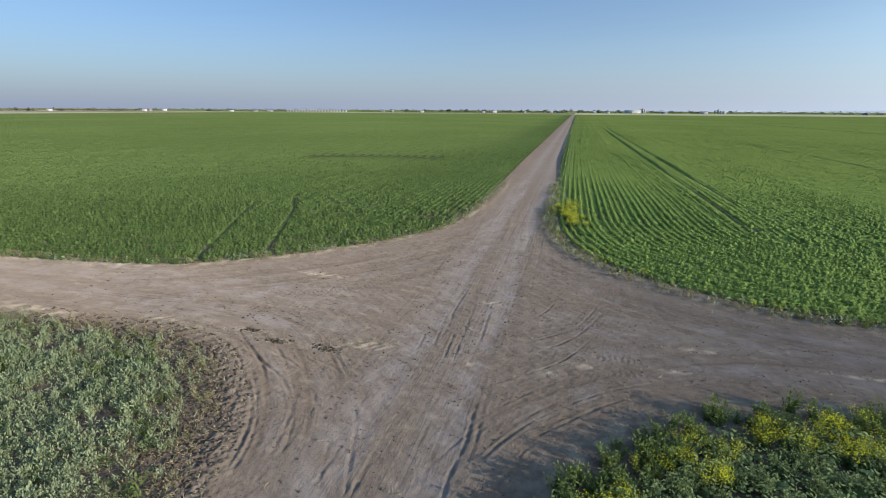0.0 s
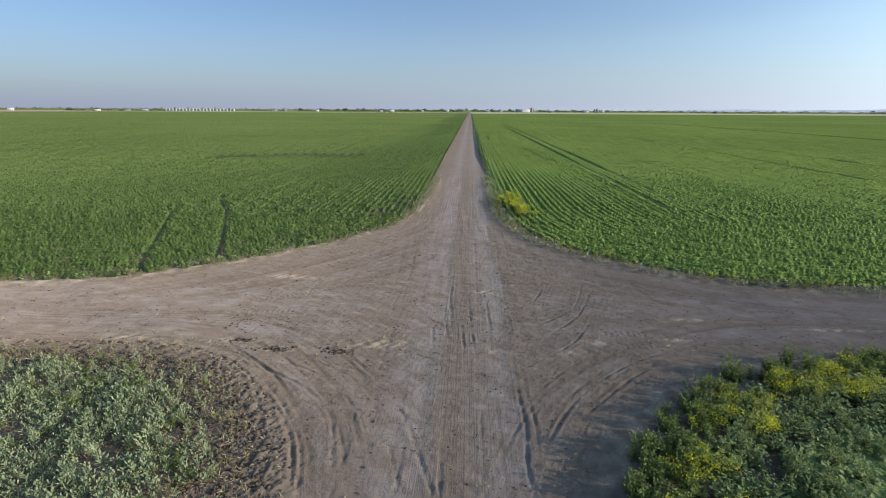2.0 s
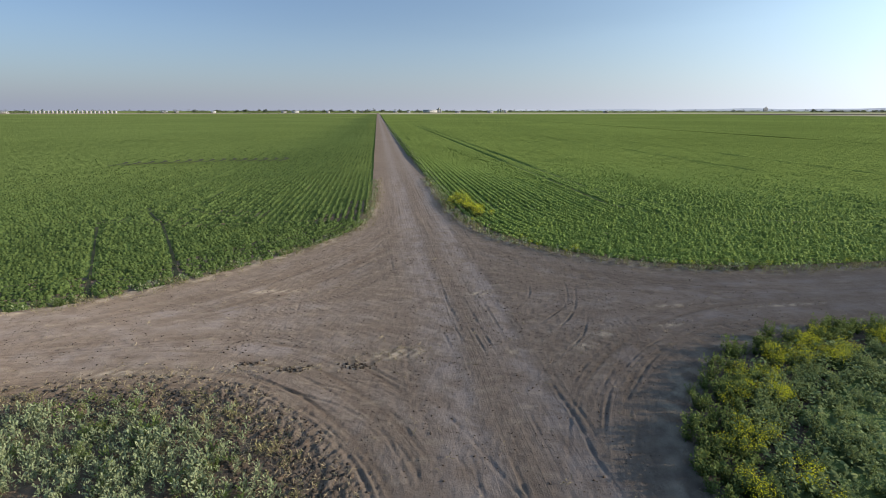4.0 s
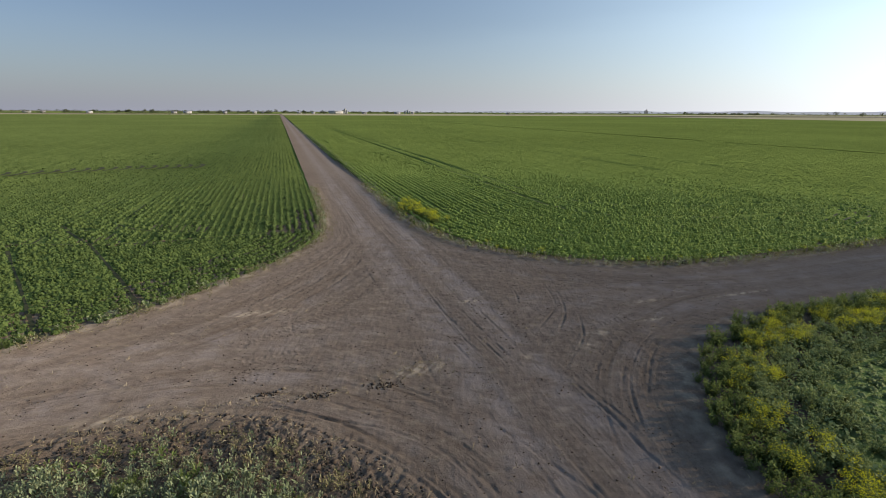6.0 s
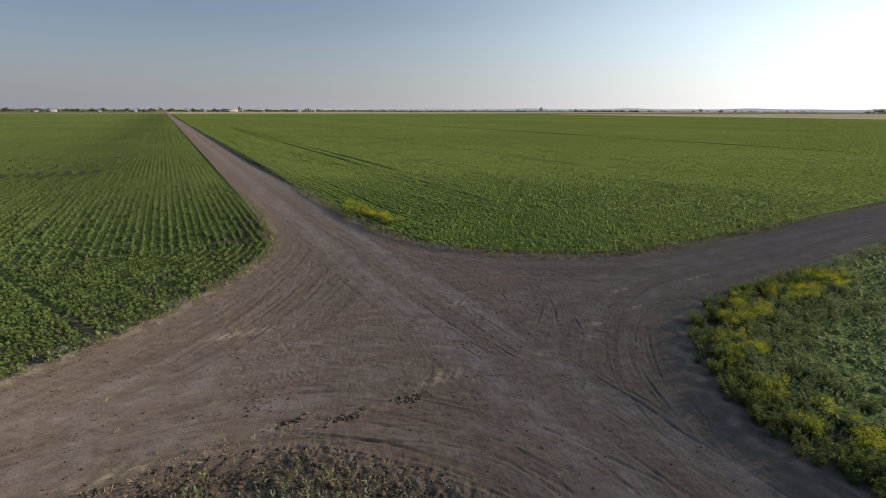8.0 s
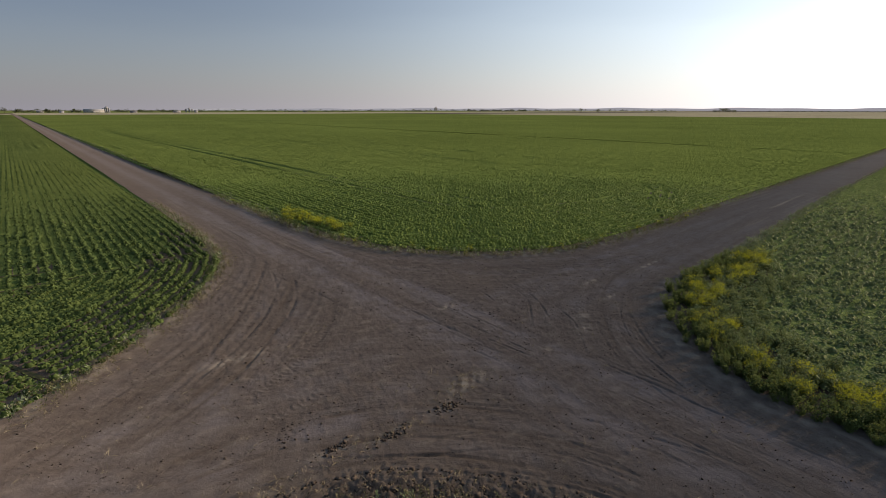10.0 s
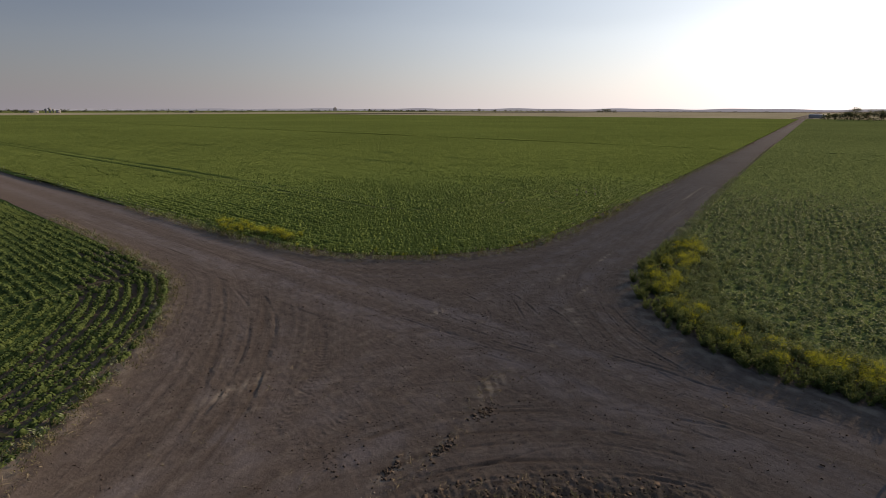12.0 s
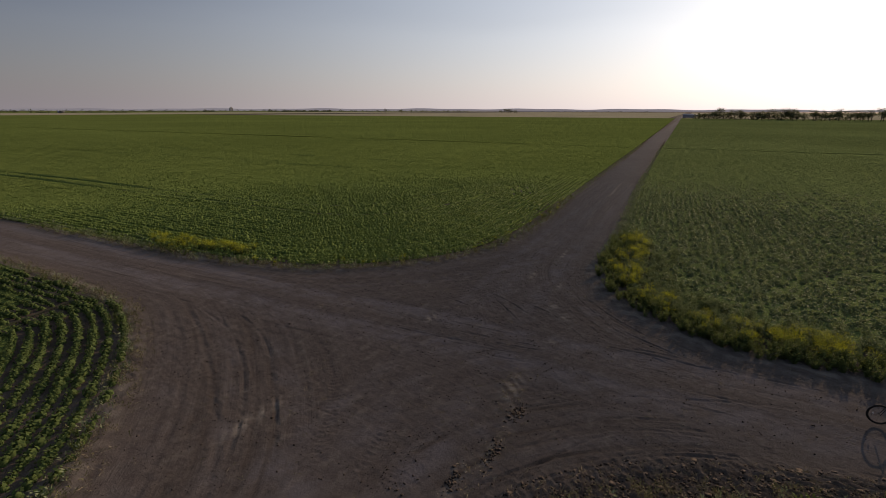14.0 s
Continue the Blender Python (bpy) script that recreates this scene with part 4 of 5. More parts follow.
v, f = scatter(straws, np.column_stack([dry, 0.03 * wobble(dry, 0.12, 3) + 0.01]), rng.uniform(0.5, 1.3, len(dry)))
tagged(new("dry_stalks", mesh_of("dry_stalks", v, f, STRAW)), "dry straw and dead stalks lying along the field edges", "straw", kind="stuff")
lumps = np.vstack([near_edges(20000, EDGE_SW, -0.5, 1.9, (-22, -6, 3, 15.6)), np.stack([rng.uniform(-24, 10, 500), rng.uniform(5, 27, 500)], 1),
                   near_edges(3500, EDGE_NW, -0.8, 0.6, (-40, -7, 19, 45)), near_edges(2500, EDGE_NE, -0.8, 0.3, (-2.5, 40, 21, 45)),
                   np.stack([rng.normal(-8.4, 0.36, 130), rng.normal(14.85, 0.15, 130)], 1), np.stack([rng.normal(-10.5, 0.3, 80), rng.normal(14.88, 0.10, 80)], 1),
                   np.stack([rng.normal(-12.1, 0.25, 60), rng.normal(15.4, 0.10, 60)], 1), np.stack([rng.normal(-12.6, 0.8, 60), rng.normal(17, 0.5, 60)], 1)])
size = np.clip(rng.lognormal(-3.1, 0.5, len(lumps)), 0.014, 0.095)
heaps = (np.abs(lumps[:, 1] - 15.05) < 0.75) & (lumps[:, 0] > -12.8) & (lumps[:, 0] < -7.2)
size *= np.where(distance(lumps, EDGE_SW) > -0.8, 1.15, np.where(heaps, 0.85, 0.6))
crumbs = []
for s in range(8):
    v = np.array([(-0.5, -0.4, -0.1), (0.55, -0.3, -0.1), (0.0, 0.6, -0.1), (0.05, 0.0, 0.6)]) * g.uniform(0.7, 1.3, 3) + g.uniform(-0.15, 0.15, (4, 3))
    crumbs.append((v, np.array([(0, 2, 1), (0, 1, 3), (1, 2, 3), (2, 0, 3)])))
small = np.stack([rng.uniform(-26, 12, 26000), rng.uniform(4, 30, 26000)], 1)
small = small[(wobble(small, 0.35, 31) + 0.5 * wobble(small, 1.3, 32) > 0.1)]
size_s = np.clip(rng.lognormal(-3.55, 0.4, len(small)), 0.012, 0.07)
v, f = scatter(crumbs, np.column_stack([small, 0.03 * wobble(small, 0.12, 3) + 0.002]), size_s, size_s * 0.8)
tagged(new("soil_crumbs", mesh_of("soil_crumbs", v, f, CLOD)), "small crumbs of soil strewn over the dirt road", "soil crumbs", kind="stuff")
v, f = scatter(clods, np.column_stack([lumps, 0.03 * wobble(lumps, 0.12, 3) + 0.006]), size, size * 0.75)
tagged(new("soil_clods", mesh_of("soil_clods", v, f, CLOD)), "broken brown soil clods along the road edges", "soil clods", kind="stuff")


# low weeds along the verges of the bean field and the lane
verge = np.vstack([near_edges(18000, EDGE_NE, -0.5, 0.65, (-2.5, 45, 21, 60)), near_edges(30000, EDGE_NE, -0.1, 1.6, (-4, 0.5, 45, 330))[:2600], near_edges(9000, EDGE_NW, -0.2, 0.4, (-30, -7, 20, 60)),
                   near_edges(9000, EDGE_SE, -0.2, 0.6, (10, 60, 14, 18)), near_edges(4000, EDGE_NE, -0.3, 0.5, (45, 130, 21, 26)), near_edges(3000, EDGE_SE, -0.2, 0.5, (60, 130, 15, 19))])
verge = verge[(wobble(verge, 0.4, 51) > -0.6)]
crop("verge_weeds", [sprig(8, 0.34, 0.13, 0.05, s + 160, 0.08, 0.5) for s in range(6)], verge, 0.6, 1.2, SAGE, "low grey-green weeds along the field verges", "weeds", seed=52)
chips = np.vstack([np.stack([rng.normal(x, sx, n_), rng.normal(y, sy, n_)], 1) for x, y, sx, sy, n_ in ((41, 18.5, 4, 0.15, 240), (28, 17.4, 3, 0.12, 160), (10.3, 17.7, 1.6, 0.12, 90), (5.1, 18.3, 0.9, 0.15, 60), (3.9, 16.5, 0.7, 0.15, 40),
                   (-0.2, 15.2, 0.3, 0.2, 30), (20, 16.2, 6, 0.3, 120), (16, 21.5, 7, 0.25, 160), (-3.0, 20.9, 0.5, 0.2, 25), (-15, 15.1, 1.4, 0.25, 90), (-10.5, 15.2, 2.0, 0.2, 35), (-7.2, 15.6, 0.8, 0.15, 25), (60, 19, 12, 1.2, 300))])
v, f = scatter(crumbs, np.column_stack([chips, 0.03 * wobble(chips, 0.12, 3) * (chips[:, 0] < 45) + 0.004]), rng.uniform(0.02, 0.09, len(chips)), rng.uniform(0.008, 0.02, len(chips)))
tagged(new("pale_chips", mesh_of("pale_chips", v, f, PALESTONE)), "pale silt chips and stones on the dirt road", "stones", kind="stuff")
# a small dark spot at the field's edge, built as a short black tube
pipe = thing("dark_tube", "short black tube at the bean field's edge", "pipe", "", (11.6, 22.55, 0.0), 0.25)
part("tube", mesh_of("tube", *lathe_x([(0.11, -0.3), (0.11, 0.3), (0.095, 0.3), (0.095, -0.3), (0.11, -0.3)]), RUBBER), pipe)


# ---- single weeds that stand out ----
def rooted(stems):
    """Stems that grow from one shared root ring, as one mesh."""
    root = np.mean([v[:3] for v, f in stems], axis=0)
    vs, fs, base = [root], [], 3
    for v, f in stems:
        vs.append(v[3:])
        fs.append(np.where(f < 3, f, f - 3 + base))
        base += len(v) - 3
    return np.vstack(vs), np.vstack(fs)


def mustard_parts(seed, bloom):
    """Stems, leaves and yellow blossom of one wild mustard plant about 0.8 m high."""
    g = np.random.default_rng(seed)
    stems, leaves, flowers = [], [], []
    for i in range(g.integers(7, 11)):
        t, lean, h = g.uniform(0, 6.28), g.uniform(0.05, 0.42), g.uniform(0.5, 0.88)
        top = np.array([math.cos(t) * lean, math.sin(t) * lean, h])
        mid = top * np.array([0.4, 0.4, 0.55])
        stems.append(tube([(0.02 * math.cos(t), 0.02 * math.sin(t), 0), mid, top], [0.008, 0.006, 0.003], 3))
        for k in range(16):
            u = g.uniform(0.08, 0.92)
            at = top * np.array([u**1.5, u**1.5, u])
            a, up = g.uniform(0, 6.28), g.uniform(-0.1, 0.9)
            leaves.append(leaf(at, (math.cos(a) * math.cos(up), math.sin(a) * math.cos(up), math.sin(up)), g.uniform(0.07, 0.15) * (1.15 - 0.5 * u), 0.05, 0.3, g.uniform(-0.7, 0.7), False))
        for k in range(int(g.integers(14, 34) * bloom * (g.uniform() < 0.85))):
            at = top + g.normal(0, 1, 3) * np.array([0.085, 0.085, 0.075])
            a, up = g.uniform(0, 6.28), g.uniform(0.2, 1.3)
            flowers.append(leaf(at, (math.cos(a) * math.cos(up), math.sin(a) * math.cos(up), math.sin(up)), g.uniform(0.024, 0.038), 0.03, 0.1, g.uniform(-0.7, 0.7), False))
    return rooted(stems), joined(leaves), joined(flowers) if flowers else None


def bush_parts(seed):
    """A rounded leafy weed about 0.6 m high."""
    g = np.random.default_rng(seed)
    stems, leaves = [], []
    for i in range(9):
        t, lean, h = g.uniform(0, 6.28), g.uniform(0.1, 0.38), g.uniform(0.35, 0.68)
        top = np.array([math.cos(t) * lean, math.sin(t) * lean, h])
        stems.append(tube([(0, 0, 0), top * np.array([0.6, 0.6, 0.5]), top], [0.008, 0.006, 0.003], 3))
        for k in range(34):
            u = g.uniform(0.1, 1.0)
            at = top * np.array([u**0.8, u**0.8, u]) + g.normal(0, 0.03, 3)
            at[2] = max(at[2], 0.02)
            a, up = g.uniform(0, 6.28), g.uniform(0.0, 1.3)
            leaves.append(leaf(at, (math.cos(a) * math.cos(up), math.sin(a) * math.cos(up), math.sin(up)), g.uniform(0.065, 0.125), 0.042, 0.2, g.uniform(-0.8, 0.8), False))
    return rooted(stems), joined(leaves)


def stand(name, kinds, places, label, category, group, lo, hi):
    """Copies of a few built plants, each an object with its parts, at the places."""
    first = []
    for parts_ in kinds:
        ob = thing(name, label, category, group, (0, 0, -50))
        for pname, vf, mat, plabel in parts_:
            if vf is not None:
                part(pname, mesh_of(pname, *vf, mat), ob, plabel)
        first.append(ob)
    for i, (x, y) in enumerate(places):
        k, z = i % len(first), 0.03 * wobble(np.array([[x, y]]), 0.12, 3)[0] - 0.01
        s = rng.uniform(lo, hi)
        m = Matrix.LocRotScale((x, y, z), Euler((0, 0, rng.uniform(0, 6.28))), (s, s, s))
        if i < len(first):
            first[k].matrix_basis = m
        else:
            made = copy_thing(first[k], m)
            made.scale = (s, s, s)


def belt(edge, s0, s1, lo, hi, count, ok=None):
    """Random places in a belt along an edge, between two distances inside it."""
    out, tries = [], 0
    core = edge[s0(edge)] if callable(s0) else edge
    tan = np.gradient(core, axis=0)
    nor = np.stack([-tan[:, 1], tan[:, 0]], 1) / np.linalg.norm(tan, axis=1)[:, None]
    for i in range(count):
        k = rng.integers(0, len(core))
        out.append(core[k] + tan[k] * rng.uniform(-0.5, 0.5) + nor[k] * rng.uniform(lo, hi))
    return out


MUSTARD = [[("stem", a_, STALK, ""), ("leaves", b_, WEED, ""), ("blossom", c_, PETAL, "small yellow blossoms")] for a_, b_, c_ in (mustard_parts(s, 0.9) for s in range(7))]
BUSH = [[("stem", a_, STALK, ""), ("leaves", b_, WEED, "")] for a_, b_ in (bush_parts(s + 30) for s in range(6))]
GREYBUSH = [[("stem", a_, STALK, ""), ("leaves", b_, LENTIL, "")] for a_, b_ in (bush_parts(s + 50) for s in range(5))]
corner = lambda e_: (e_[:, 0] < 17) & (e_[:, 1] > -1.0)
stand("wild_mustard", MUSTARD, [q_ for q_ in belt(EDGE_SE, corner, 0, 0.9, 2.7, 170) if wobble(np.array([q_]), 0.35, 41)[0] > -0.45], "wild mustard plant with yellow blossoms at the road corner", "weed", "mustard at the corner", 0.65, 0.95)
stand("weed_bush", BUSH, belt(EDGE_SE, corner, 0, 0.15, 1.5, 240), "dark green leafy weed at the road edge", "weed", "weeds at the corner", 0.55, 1.1)
stand("grey_weed_bush", GREYBUSH, belt(EDGE_SE, lambda e_: (e_[:, 0] < 14) & (e_[:, 1] > 0), 0, 1.7, 4.4, 190), "grey-green leafy weed beside the mustard", "weed", "grey weeds at the corner", 0.7, 1.0)
patch = [(rng.normal(0.0, 0.6), rng.uniform(37, 47)) for i in range(48)] + [(rng.normal(0.5, 0.3), rng.uniform(36.5, 39)) for i in range(12)]
stand("wild_mustard", MUSTARD, patch, "wild mustard plant with yellow blossoms by the bean field", "weed", "mustard by the lane", 0.6, 0.95)
stand("wild_mustard", MUSTARD, belt(EDGE_NE, lambda e_: (e_[:, 0] < 30) & (e_[:, 1] < 75), 0, -0.1, 0.9, 26), "small wild mustard plant at the bean field's edge", "weed", "mustard along the bean field", 0.4, 0.65)
stand("weed_bush", BUSH, belt(EDGE_NE, lambda e_: (e_[:, 0] < 34) & (e_[:, 1] < 60), 0, -0.15, 0.5, 45), "low green weed at the bean field's edge", "weed", "weeds along the bean field", 0.35, 0.7)
stand("weed_bush", BUSH, belt(EDGE_NW, lambda e_: (e_[:, 0] > -30) & (e_[:, 1] < 50), 0, -0.1, 0.6, 25), "low green weed at the beet field's edge", "weed", "weeds along the beet field", 0.35, 0.6)
stand("weed_bush", BUSH, belt(EDGE_SW, lambda e_: (e_[:, 0] > -24) & (e_[:, 1] > 4), 0, 1.2, 4.0, 22), "bright green weed in the silver-green stand", "weed", "weeds in the silver-green stand", 0.4, 0.75)


# ---- trees ----
def tree_parts(seed, height, leaves_count=330):
    g = np.random.default_rng(seed)
    wood = [tube([(0, 0, -0.1), (g.normal(0, 0.15), g.normal(0, 0.15), height * 0.35), (g.normal(0, 0.3), g.normal(0, 0.3), height * 0.8)], [height * 0.03, height * 0.022, height * 0.006], 6)]
    crown, ends = [], []
    for i in range(9):
        t, h0 = g.uniform(0, 6.28), height * g.uniform(0.18, 0.6)
        reach = height * g.uniform(0.2, 0.42)
        end = np.array([math.cos(t) * reach, math.sin(t) * reach, h0 + height * g.uniform(0.08, 0.36)])
        wood.append(tube([(0, 0, h0), end * np.array([0.5, 0.5, 1]) - (0, 0, height * 0.06), end], [height * 0.012, height * 0.008, height * 0.003], 4))
        ends.append((end, height * g.uniform(0.11, 0.2)))
    ends.append((np.array([0, 0, height * 0.82]), height * 0.16))
    for i in range(leaves_count):
        c_, r = ends[g.integers(0, len(ends))]
        at = c_ + g.normal(0, 1, 3) * r * np.array([0.62, 0.62, 0.5])
        t, up = g.uniform(0, 6.28), g.uniform(-0.4, 1.2)
        k = height * g.uniform(0.06, 0.11)
        crown.append(leaf(at, (math.cos(t) * math.cos(up), math.sin(t) * math.cos(up), math.sin(up)), k, k * 0.8, 0.2, g.uniform(-1, 1), False))
    return joined(wood), joined(crown)


TREES = []
for s in range(6):
    a_, b_ = tree_parts(s + 300, 9.0)
    TREES.append((mesh_of("trunk", *a_, BARK), mesh_of("crown", *b_, WOODLEAF)))


def tree(x, y, size, label, group):
    ob = thing("tree", label, "tree", group, (x, y, 0), rng.uniform(0, 6.28), size)
    t, c_ = TREES[rng.integers(0, len(TREES))]
    part("trunk", t, ob), part("crown", c_, ob)
    return ob


def shrub_strip(name, x0, y0, x1, y1, height, label, thick=2.0):
    """A far belt of scrub: many leaf clumps with an uneven top."""
    far = math.hypot(x1 - x0, y1 - y0)
    count = int(far * thick)
    u = rng.uniform(0, 1, count)
    top = height * (0.62 + 0.38 * np.sin(u * far / 17 + 1.3) * np.sin(u * far / 6.1))
    q = np.stack([x0 + (x1 - x0) * u + rng.normal(0, 1.5, count), y0 + (y1 - y0) * u + rng.normal(0, 1.5, count), top * rng.uniform(0.0, 0.7, count)], 1)
    tmpl = [rosette(5, 0.75, 0.6, (-0.2, 1.3), s + 400, False, 0.2) for s in range(5)]
    v, f = scatter(tmpl, q, np.clip(top * 0.42, 0.8, 9) * rng.uniform(0.7, 1.3, count))
    v[:, 2] = np.maximum(v[:, 2], 0.02)
    return tagged(new(name, mesh_of(name, v, f, WOODLEAF)), label, "tree belt", kind="stuff")


# the shelterbelt behind the lentil field, with gaps at one end
for i in range(80):
    s = i / 79
    y = 8 - 215 * s
    if 0.66 < s < 0.69 or 0.76 < s < 0.79 or 0.86 < s < 0.89:
        continue
    tree(596 - 52 * s + rng.normal(0, 3.5), y + rng.normal(0, 1.2), rng.uniform(0.7, 1.4) if i > 5 else 0.5 + 0.1 * i, "dark leafy tree in a field shelterbelt", "shelterbelt trees")
shrub_strip("scrub_belt", 598, 12, 562, -130, 7.5, "dark scrub under the shelterbelt trees")
for i in range(9):
    tree(1497 + rng.normal(0, 5), 512 + i * 7 + rng.normal(0, 1.5), rng.uniform(0.8, 1.1) * (1.6 - 0.13 * abs(i - 4.5)), "dark tree in a lone grove on the plain", "grove on the plain")


# ---- far buildings ----
def at_bearing(bearing, reach):
    return -11 + reach * math.sin(radians(bearing)), 2 + reach * math.cos(radians(bearing))


def shed(name, x, y, width, depth, height, wall, roof, label, turn=0.0, category="building", group=""):
    """A gabled building: walls, roof, door, windows."""
    ob = thing(name, label, category, group, (x, y, 0), turn)
    w, d_ = width / 2, depth / 2
    part("wall", mesh_of("wall", *box(-w, w, -d_, d_, 0, height), wall), ob)
    rise_ = depth * 0.22
    v = np.array([(-w - 0.4, -d_ - 0.4, height - 0.1), (w + 0.4, -d_ - 0.4, height - 0.1), (w + 0.4, d_ + 0.4, height - 0.1), (-w - 0.4, d_ + 0.4, height - 0.1),
                  (-w - 0.4, 0, height + rise_), (w + 0.4, 0, height + rise_), (-w - 0.4, 0, height + rise_ - 0.02), (w + 0.4, 0, height + rise_ - 0.02)])
    part("roof", mesh_of("roof", v, [(0, 1, 5, 4), (2, 3, 4, 5), (3, 0, 4, 6), (1, 2, 7, 5), (0, 3, 2, 1)], roof), ob)
    part("door", mesh_of("door", *box(-w * 0.25, w * 0.1, -d_ - 0.08, -d_ - 0.01, 0, height * 0.7), GREYWALL), ob)
    for k in (-0.7, 0.45):
        part("window", mesh_of("window", *box(w * k, w * k + 1.2, -d_ - 0.06, -d_ - 0.01, height * 0.4, height * 0.4 + 1.1), DARKGLASS), ob)
    return ob


def lathe(profile, sides=20):
    t = np.linspace(0, 2 * np.pi, sides, endpoint=False)
    v = np.vstack([np.stack([r * np.cos(t), r * np.sin(t), np.full(sides, z)], 1) for r, z in profile])
    k = np.arange(sides)
    return v, np.vstack([np.stack([k, (k + 1) % sides, (k + 1) % sides + sides, k + sides], 1) + i * sides for i in range(len(profile) - 1)])


bin_wall = mesh_of("wall", *lathe([(3.25 if i % 2 else 3.2, 0.72 * i) for i in range(9)]), STEEL)
bin_roof = mesh_of("roof", *lathe([(3.35, 5.7), (0.6, 7.2), (0.5, 7.8), (0.02, 7.9)]), STEEL)
bin_door = mesh_of("door", *box(-0.5, 0.5, -3.35, -3.24, 0.3, 2.2), GREYWALL)
for i in range(21):
    ob = thing("grain_bin", "round galvanised steel grain bin with a conical roof", "grain bin", "row of grain bins", (-880 + 10.0 * i, 1402 + rng.normal(0, 0.3), 0), rng.uniform(-0.1, 0.1))
    part("wall", bin_wall, ob), part("roof", bin_roof, ob), part("door", bin_door, ob)


def elevator(x, y, tall, label, bins=4):
    """A grain elevator: a tall house on concrete bins, with a leg."""
    ob = thing("grain_elevator", label, "grain elevator", "", (x, y, 0))
    for k in range(bins):
        part("silo", mesh_of("silo", *lathe([(tall * 0.13, 0), (tall * 0.13, tall * 0.68), (0.05, tall * 0.74)], 14), CONCRETE), ob).location = ((k - bins / 2) * tall * 0.26, 0, 0)
    part("headhouse", mesh_of("headhouse", *box(-tall * 0.3, tall * 0.12, -3, 3, tall * 0.66, tall * 0.86), GREYWALL), ob)
    part("tower", mesh_of("tower", *box(-tall * 0.12, tall * 0.06, -2.4, 2.4, 0, tall), CONCRETE), ob)
    return ob


elevator(*at_bearing(7.2, 1690), 17, "grey grain elevator by a long white shed")
elevator(*at_bearing(40.3, 3350), 27, "hazy grey grain elevator far across the plain")
for b, h in ((13.9, 11), (14.2, 14), (14.45, 10)):
    elevator(*at_bearing(b, 1790), h, "grey processing tower on the town's edge", 1)
shed("long_shed", *at_bearing(6.15, 1670), 46, 14, 6.5, WHITEWALL, ROOFWHITE, "long white shed beside the grain elevator")
sheds = ((-52.8, 13, 5), (-45.4, 14, 6), (-44.9, 9, 5), (-43.7, 16, 7), (-21.5, 22, 5), (-10.0, 18, 5), (-8.8, 26, 6), (-2.4, 14, 6), (-1.6, 12, 5), (2.2, 18, 5),
         (3.7, 12, 5), (9.3, 20, 5), (13.0, 24, 5), (14.75, 12, 8), (-20.4, 14, 5), (-17.0, 16, 5), (-37.5, 18, 5), (-35.2, 26, 5), (-33.6, 22, 5), (25.6, 18, 5), (-5.3, 14, 6))
for i, (b, w, h) in enumerate(sheds):
    x, y = at_bearing(b, 1520 + 37 * (i % 5))
    shed("farm_shed", x, y, w * 0.8, 9, h * 0.7, (WHITEWALL, WHITEWALL, GREYWALL)[i % 3], (ROOFWHITE, ROOFGREY, ROOFWHITE)[(i * 2) % 3], ("white farm shed with a pale roof on the town's edge", "white house with a grey roof among far trees", "grey metal shed with a pale roof by far trees")[i % 3], radians(-b), "shed", "far sheds")
shed("farm_shed", *at_bearing(88.9, 760), 16, 10, 2.8, WHITEWALL, ROOFWHITE, "pale farm shed behind the shelterbelt", 1.5, "shed")
for b0, b1, h, r in ((-39.9, -31.5, 7, 1560), (-23.8, -20.0, 6, 1600), (-19.0, -14.2, 8, 1640), (-14.2, -0.6, 9, 1620), (0.4, 5.2, 9, 1640), (7.8, 13.4, 8, 1760), (15.0, 22.8, 7, 2000),
                     (23.4, 31.0, 6, 1650), (31.0, 37.0, 6, 2300), (37.4, 38.7, 9, 2200), (43.8, 50.5, 10, 2300), (51.5, 56.0, 6, 2400), (-62, -53.5, 7, 1500), (-52.3, -46.0, 7, 1650), (58.0, 66.0, 5, 2600), (74, 86, 5, 2500)):
    shrub_strip("tree_belt", *at_bearing(b0, r), *at_bearing(b1, r), h * 1.3, "dark green far tree belt on the plain")
for b, h in ((-0.2, 1.25), (0.9, 0.9), (-10.5, 1.0), (-12.5, 1.1), (56.3, 1.3), (58.2, 1.1)):
    tree(*at_bearing(b, 1560), h * 1.2, "dark tree standing out by the far town", "town trees")
for b in range(-62, 66, 8):
    shrub_strip("tree_belt", *at_bearing(b, 2650), *at_bearing(b + 8, 2650), 13.0, "dim grey-green tree belt far across the plain", 0.6)
shrub_strip("hedge", *at_bearing(-14.1, 1150), *at_bearing(-4, 1180), 3.0, "low dark hedge at the field's far end")
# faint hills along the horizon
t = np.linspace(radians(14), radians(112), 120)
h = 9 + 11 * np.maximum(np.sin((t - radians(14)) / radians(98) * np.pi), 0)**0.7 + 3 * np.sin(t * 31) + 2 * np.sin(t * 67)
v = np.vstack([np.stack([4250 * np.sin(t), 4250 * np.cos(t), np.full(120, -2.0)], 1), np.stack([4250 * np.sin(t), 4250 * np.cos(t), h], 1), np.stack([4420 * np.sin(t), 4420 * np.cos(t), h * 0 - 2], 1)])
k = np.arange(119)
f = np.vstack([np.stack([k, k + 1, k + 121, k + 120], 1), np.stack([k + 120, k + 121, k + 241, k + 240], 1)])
tagged(new("backdrop", mesh_of("backdrop", v, f, HILL)), "low hills along the horizon, with blue-grey haze as a glow", "hills", kind="structure")

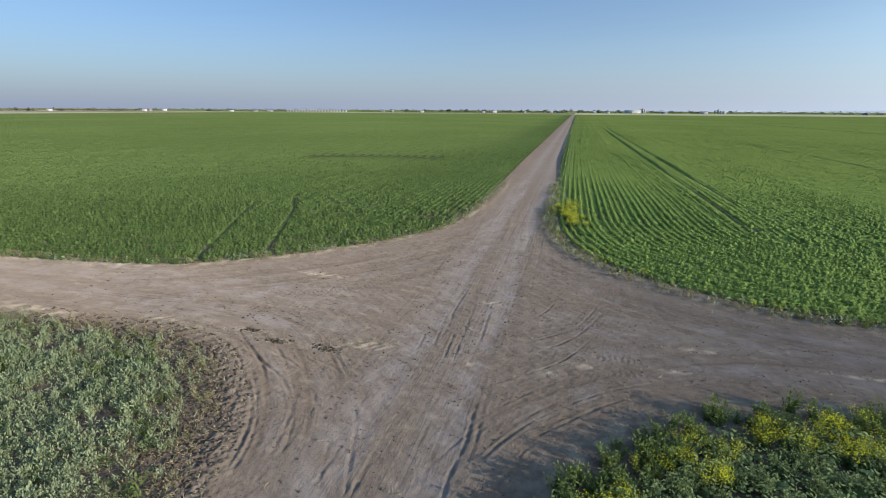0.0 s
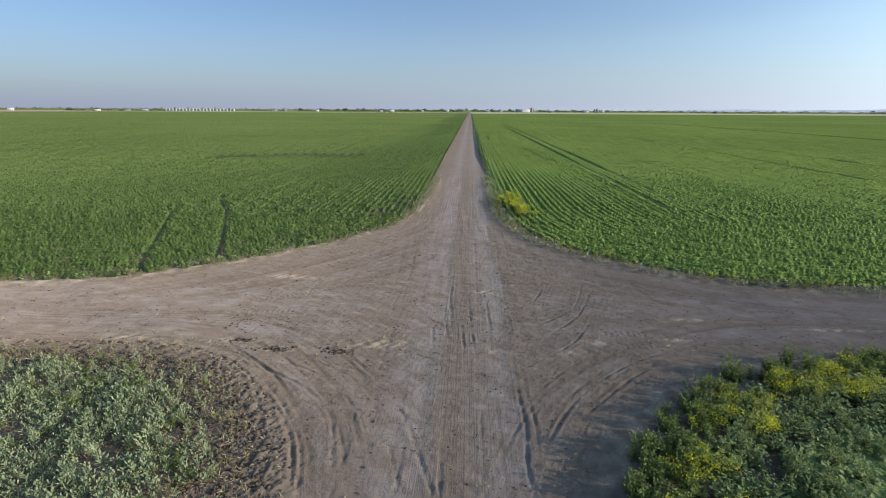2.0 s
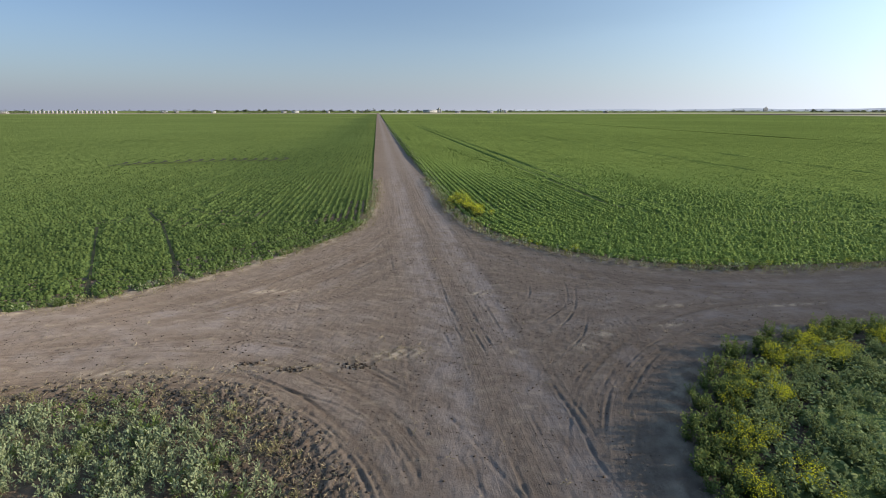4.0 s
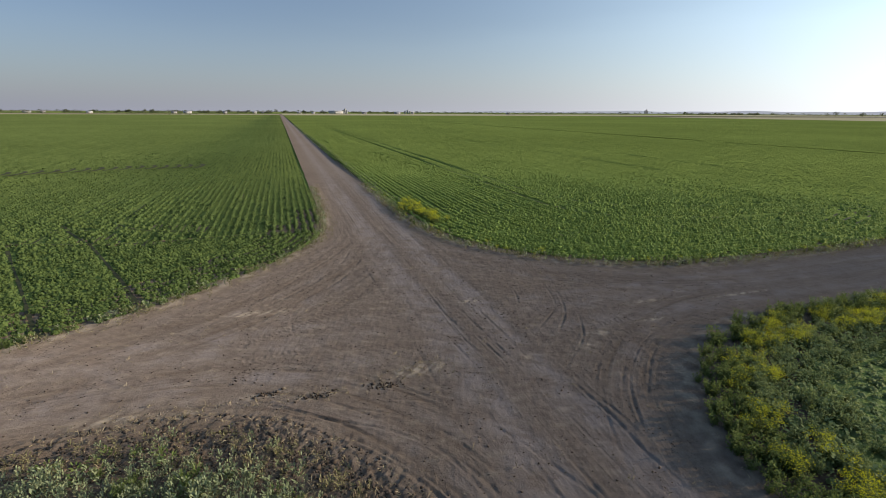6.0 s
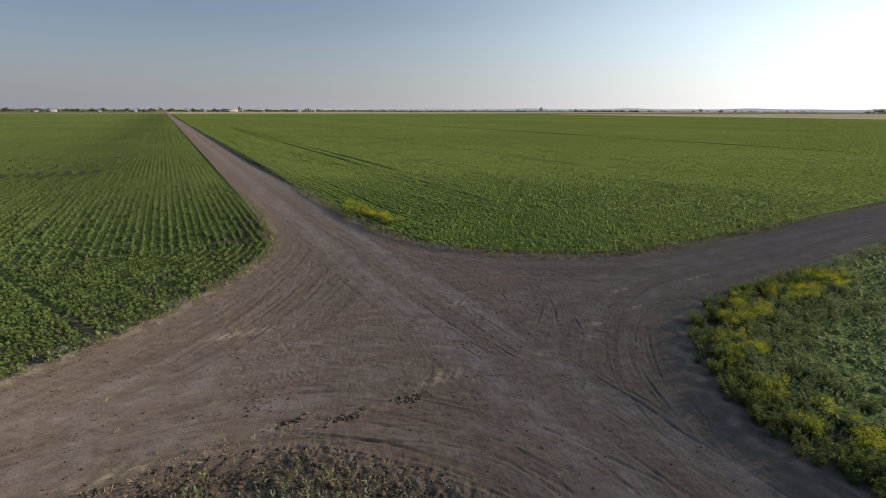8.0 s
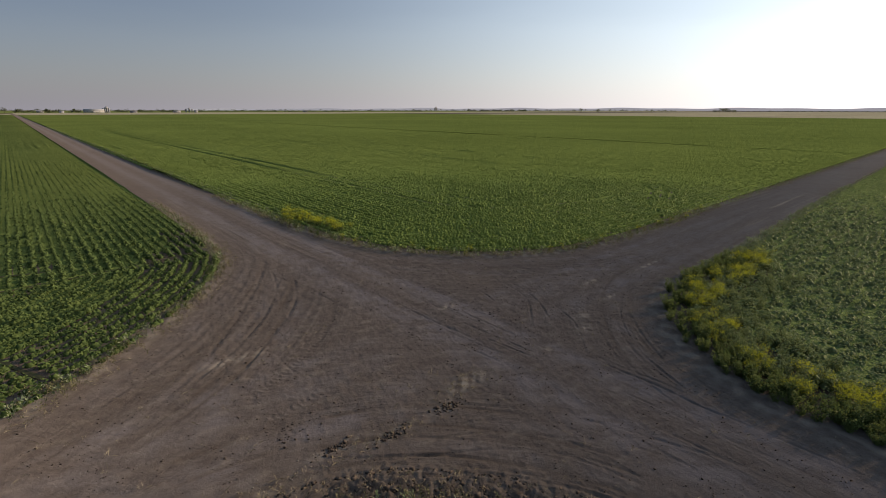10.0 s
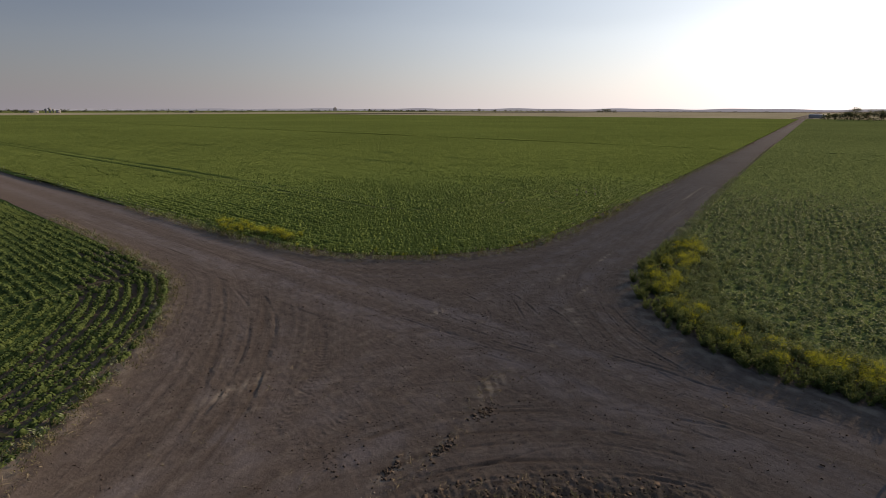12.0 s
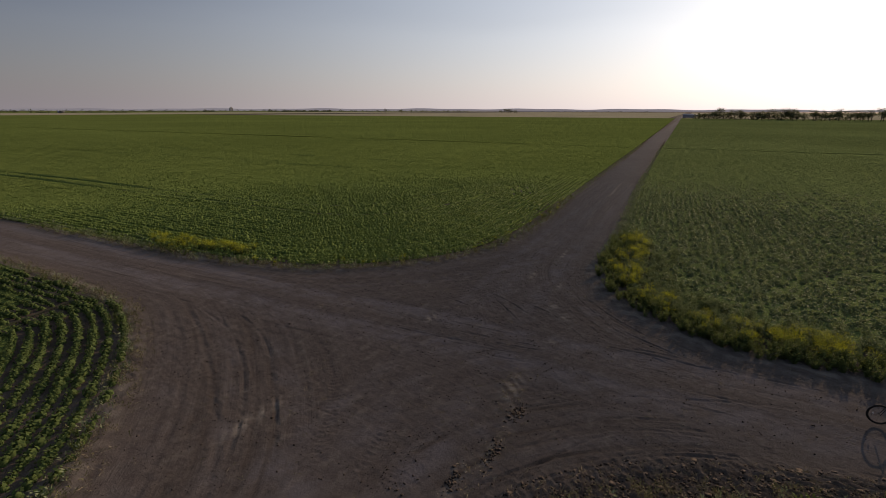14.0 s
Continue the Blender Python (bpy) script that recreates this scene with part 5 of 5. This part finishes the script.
# ---- a bicycle standing on the lane ----
def hoop(r, thick, mat, name, sides=40, ring_=8):
    t, s = np.linspace(0, 2 * np.pi, sides, endpoint=False), np.linspace(0, 2 * np.pi, ring_, endpoint=False)
    T, S = np.meshgrid(t, s, indexing="ij")
    R = r + thick * np.cos(S)
    v = np.stack([thick * np.sin(S), R * np.cos(T), R * np.sin(T)], -1).reshape(-1, 3)
    i, j = np.meshgrid(np.arange(sides), np.arange(ring_), indexing="ij")
    k = lambda a_, b_: (a_ % sides) * ring_ + b_ % ring_
    return mesh_of(name, v, np.stack([k(i, j), k(i + 1, j), k(i + 1, j + 1), k(i, j + 1)], -1).reshape(-1, 4), mat)


bike = thing("bicycle", "black bicycle with a white spoke reflector standing on the dirt lane", "bicycle", "", (-3.83, 4.50, 0.02))
tyre_me, rim_me = hoop(0.315, 0.025, RUBBER, "tyre"), hoop(0.285, 0.011, BLACKMETAL, "rim")
hub_me = mesh_of("hub", *tube([(-0.05, 0, 0), (0.05, 0, 0)], [0.022, 0.022], 10), BLACKMETAL)
spokes = mesh_of("spokes", *joined([tube([(0.02 * (-1)**i, 0.02 * math.cos(i * 0.393), 0.02 * math.sin(i * 0.393)), (0, 0.285 * math.cos(i * 0.393 + 0.15), 0.285 * math.sin(i * 0.393 + 0.15))], [0.0016, 0.0016], 3) for i in range(16)]), BLACKMETAL)
reflector_me = mesh_of("reflector", *box(-0.008, 0.008, 0.15, 0.185, -0.04, 0.04), REFLECTOR)
for y in (0.0, -1.05):
    wheel = part("wheel", rim_me, bike)
    wheel.location = (0, y, 0.34)
    for nm, me in (("tyre", tyre_me), ("hub", hub_me), ("spokes", spokes), ("reflector", reflector_me)):
        part(nm, me, wheel, "white spoke reflector" if nm == "reflector" else "")
frame_lines = (((0, -0.13, 0.82), (0, -0.2, 0.62)), ((0, -0.2, 0.62), (0, -0.62, 0.32)), ((0, -0.16, 0.76), (0, -0.72, 0.74)), ((0, -0.62, 0.32), (0, -0.76, 0.86)), ((0, -0.62, 0.32), (0, -1.05, 0.34)), ((0, -0.72, 0.74), (0, -1.05, 0.34)))
part("frame", mesh_of("frame", *joined([tube(q_, [0.017, 0.017], 8) for q_ in frame_lines]), BLACKMETAL), bike)
part("fork", mesh_of("fork", *joined([tube([(sx * 0.05, 0, 0.34), (sx * 0.05, -0.15, 0.68), (0, -0.19, 0.72)], [0.01, 0.012, 0.014], 8) for sx in (-1, 1)]), BLACKMETAL), bike)
part("handlebar", mesh_of("handlebar", *tube([(-0.3, -0.2, 0.95), (-0.1, -0.1, 0.93), (0, -0.1, 0.92), (0.1, -0.1, 0.93), (0.3, -0.2, 0.95)], [0.013] * 5, 8), BLACKMETAL), bike)
part("stem", mesh_of("stem", *tube([(0, -0.13, 0.8), (0, -0.1, 0.93)], [0.014, 0.014], 8), BLACKMETAL), bike)
part("saddle", mesh_of("saddle", *joined([tube([(0, -0.62, 0.9), (0, -0.74, 0.91), (0, -0.88, 0.92)], [0.02, 0.045, 0.075], 10)]), RUBBER), bike)
part("crank", mesh_of("crank", *joined([tube([(0.06, -0.62, 0.32), (0.07, -0.62, 0.15)], [0.01, 0.01], 6), tube([(-0.06, -0.62, 0.32), (-0.07, -0.62, 0.49)], [0.01, 0.01], 6), tube([(-0.06, -0.62, 0.32), (0.06, -0.62, 0.32)], [0.02, 0.02], 8)]), BLACKMETAL), bike)
part("kickstand", mesh_of("kickstand", *tube([(-0.03, -0.8, 0.33), (-0.16, -0.74, 0.0)], [0.008, 0.008], 6), BLACKMETAL), bike)
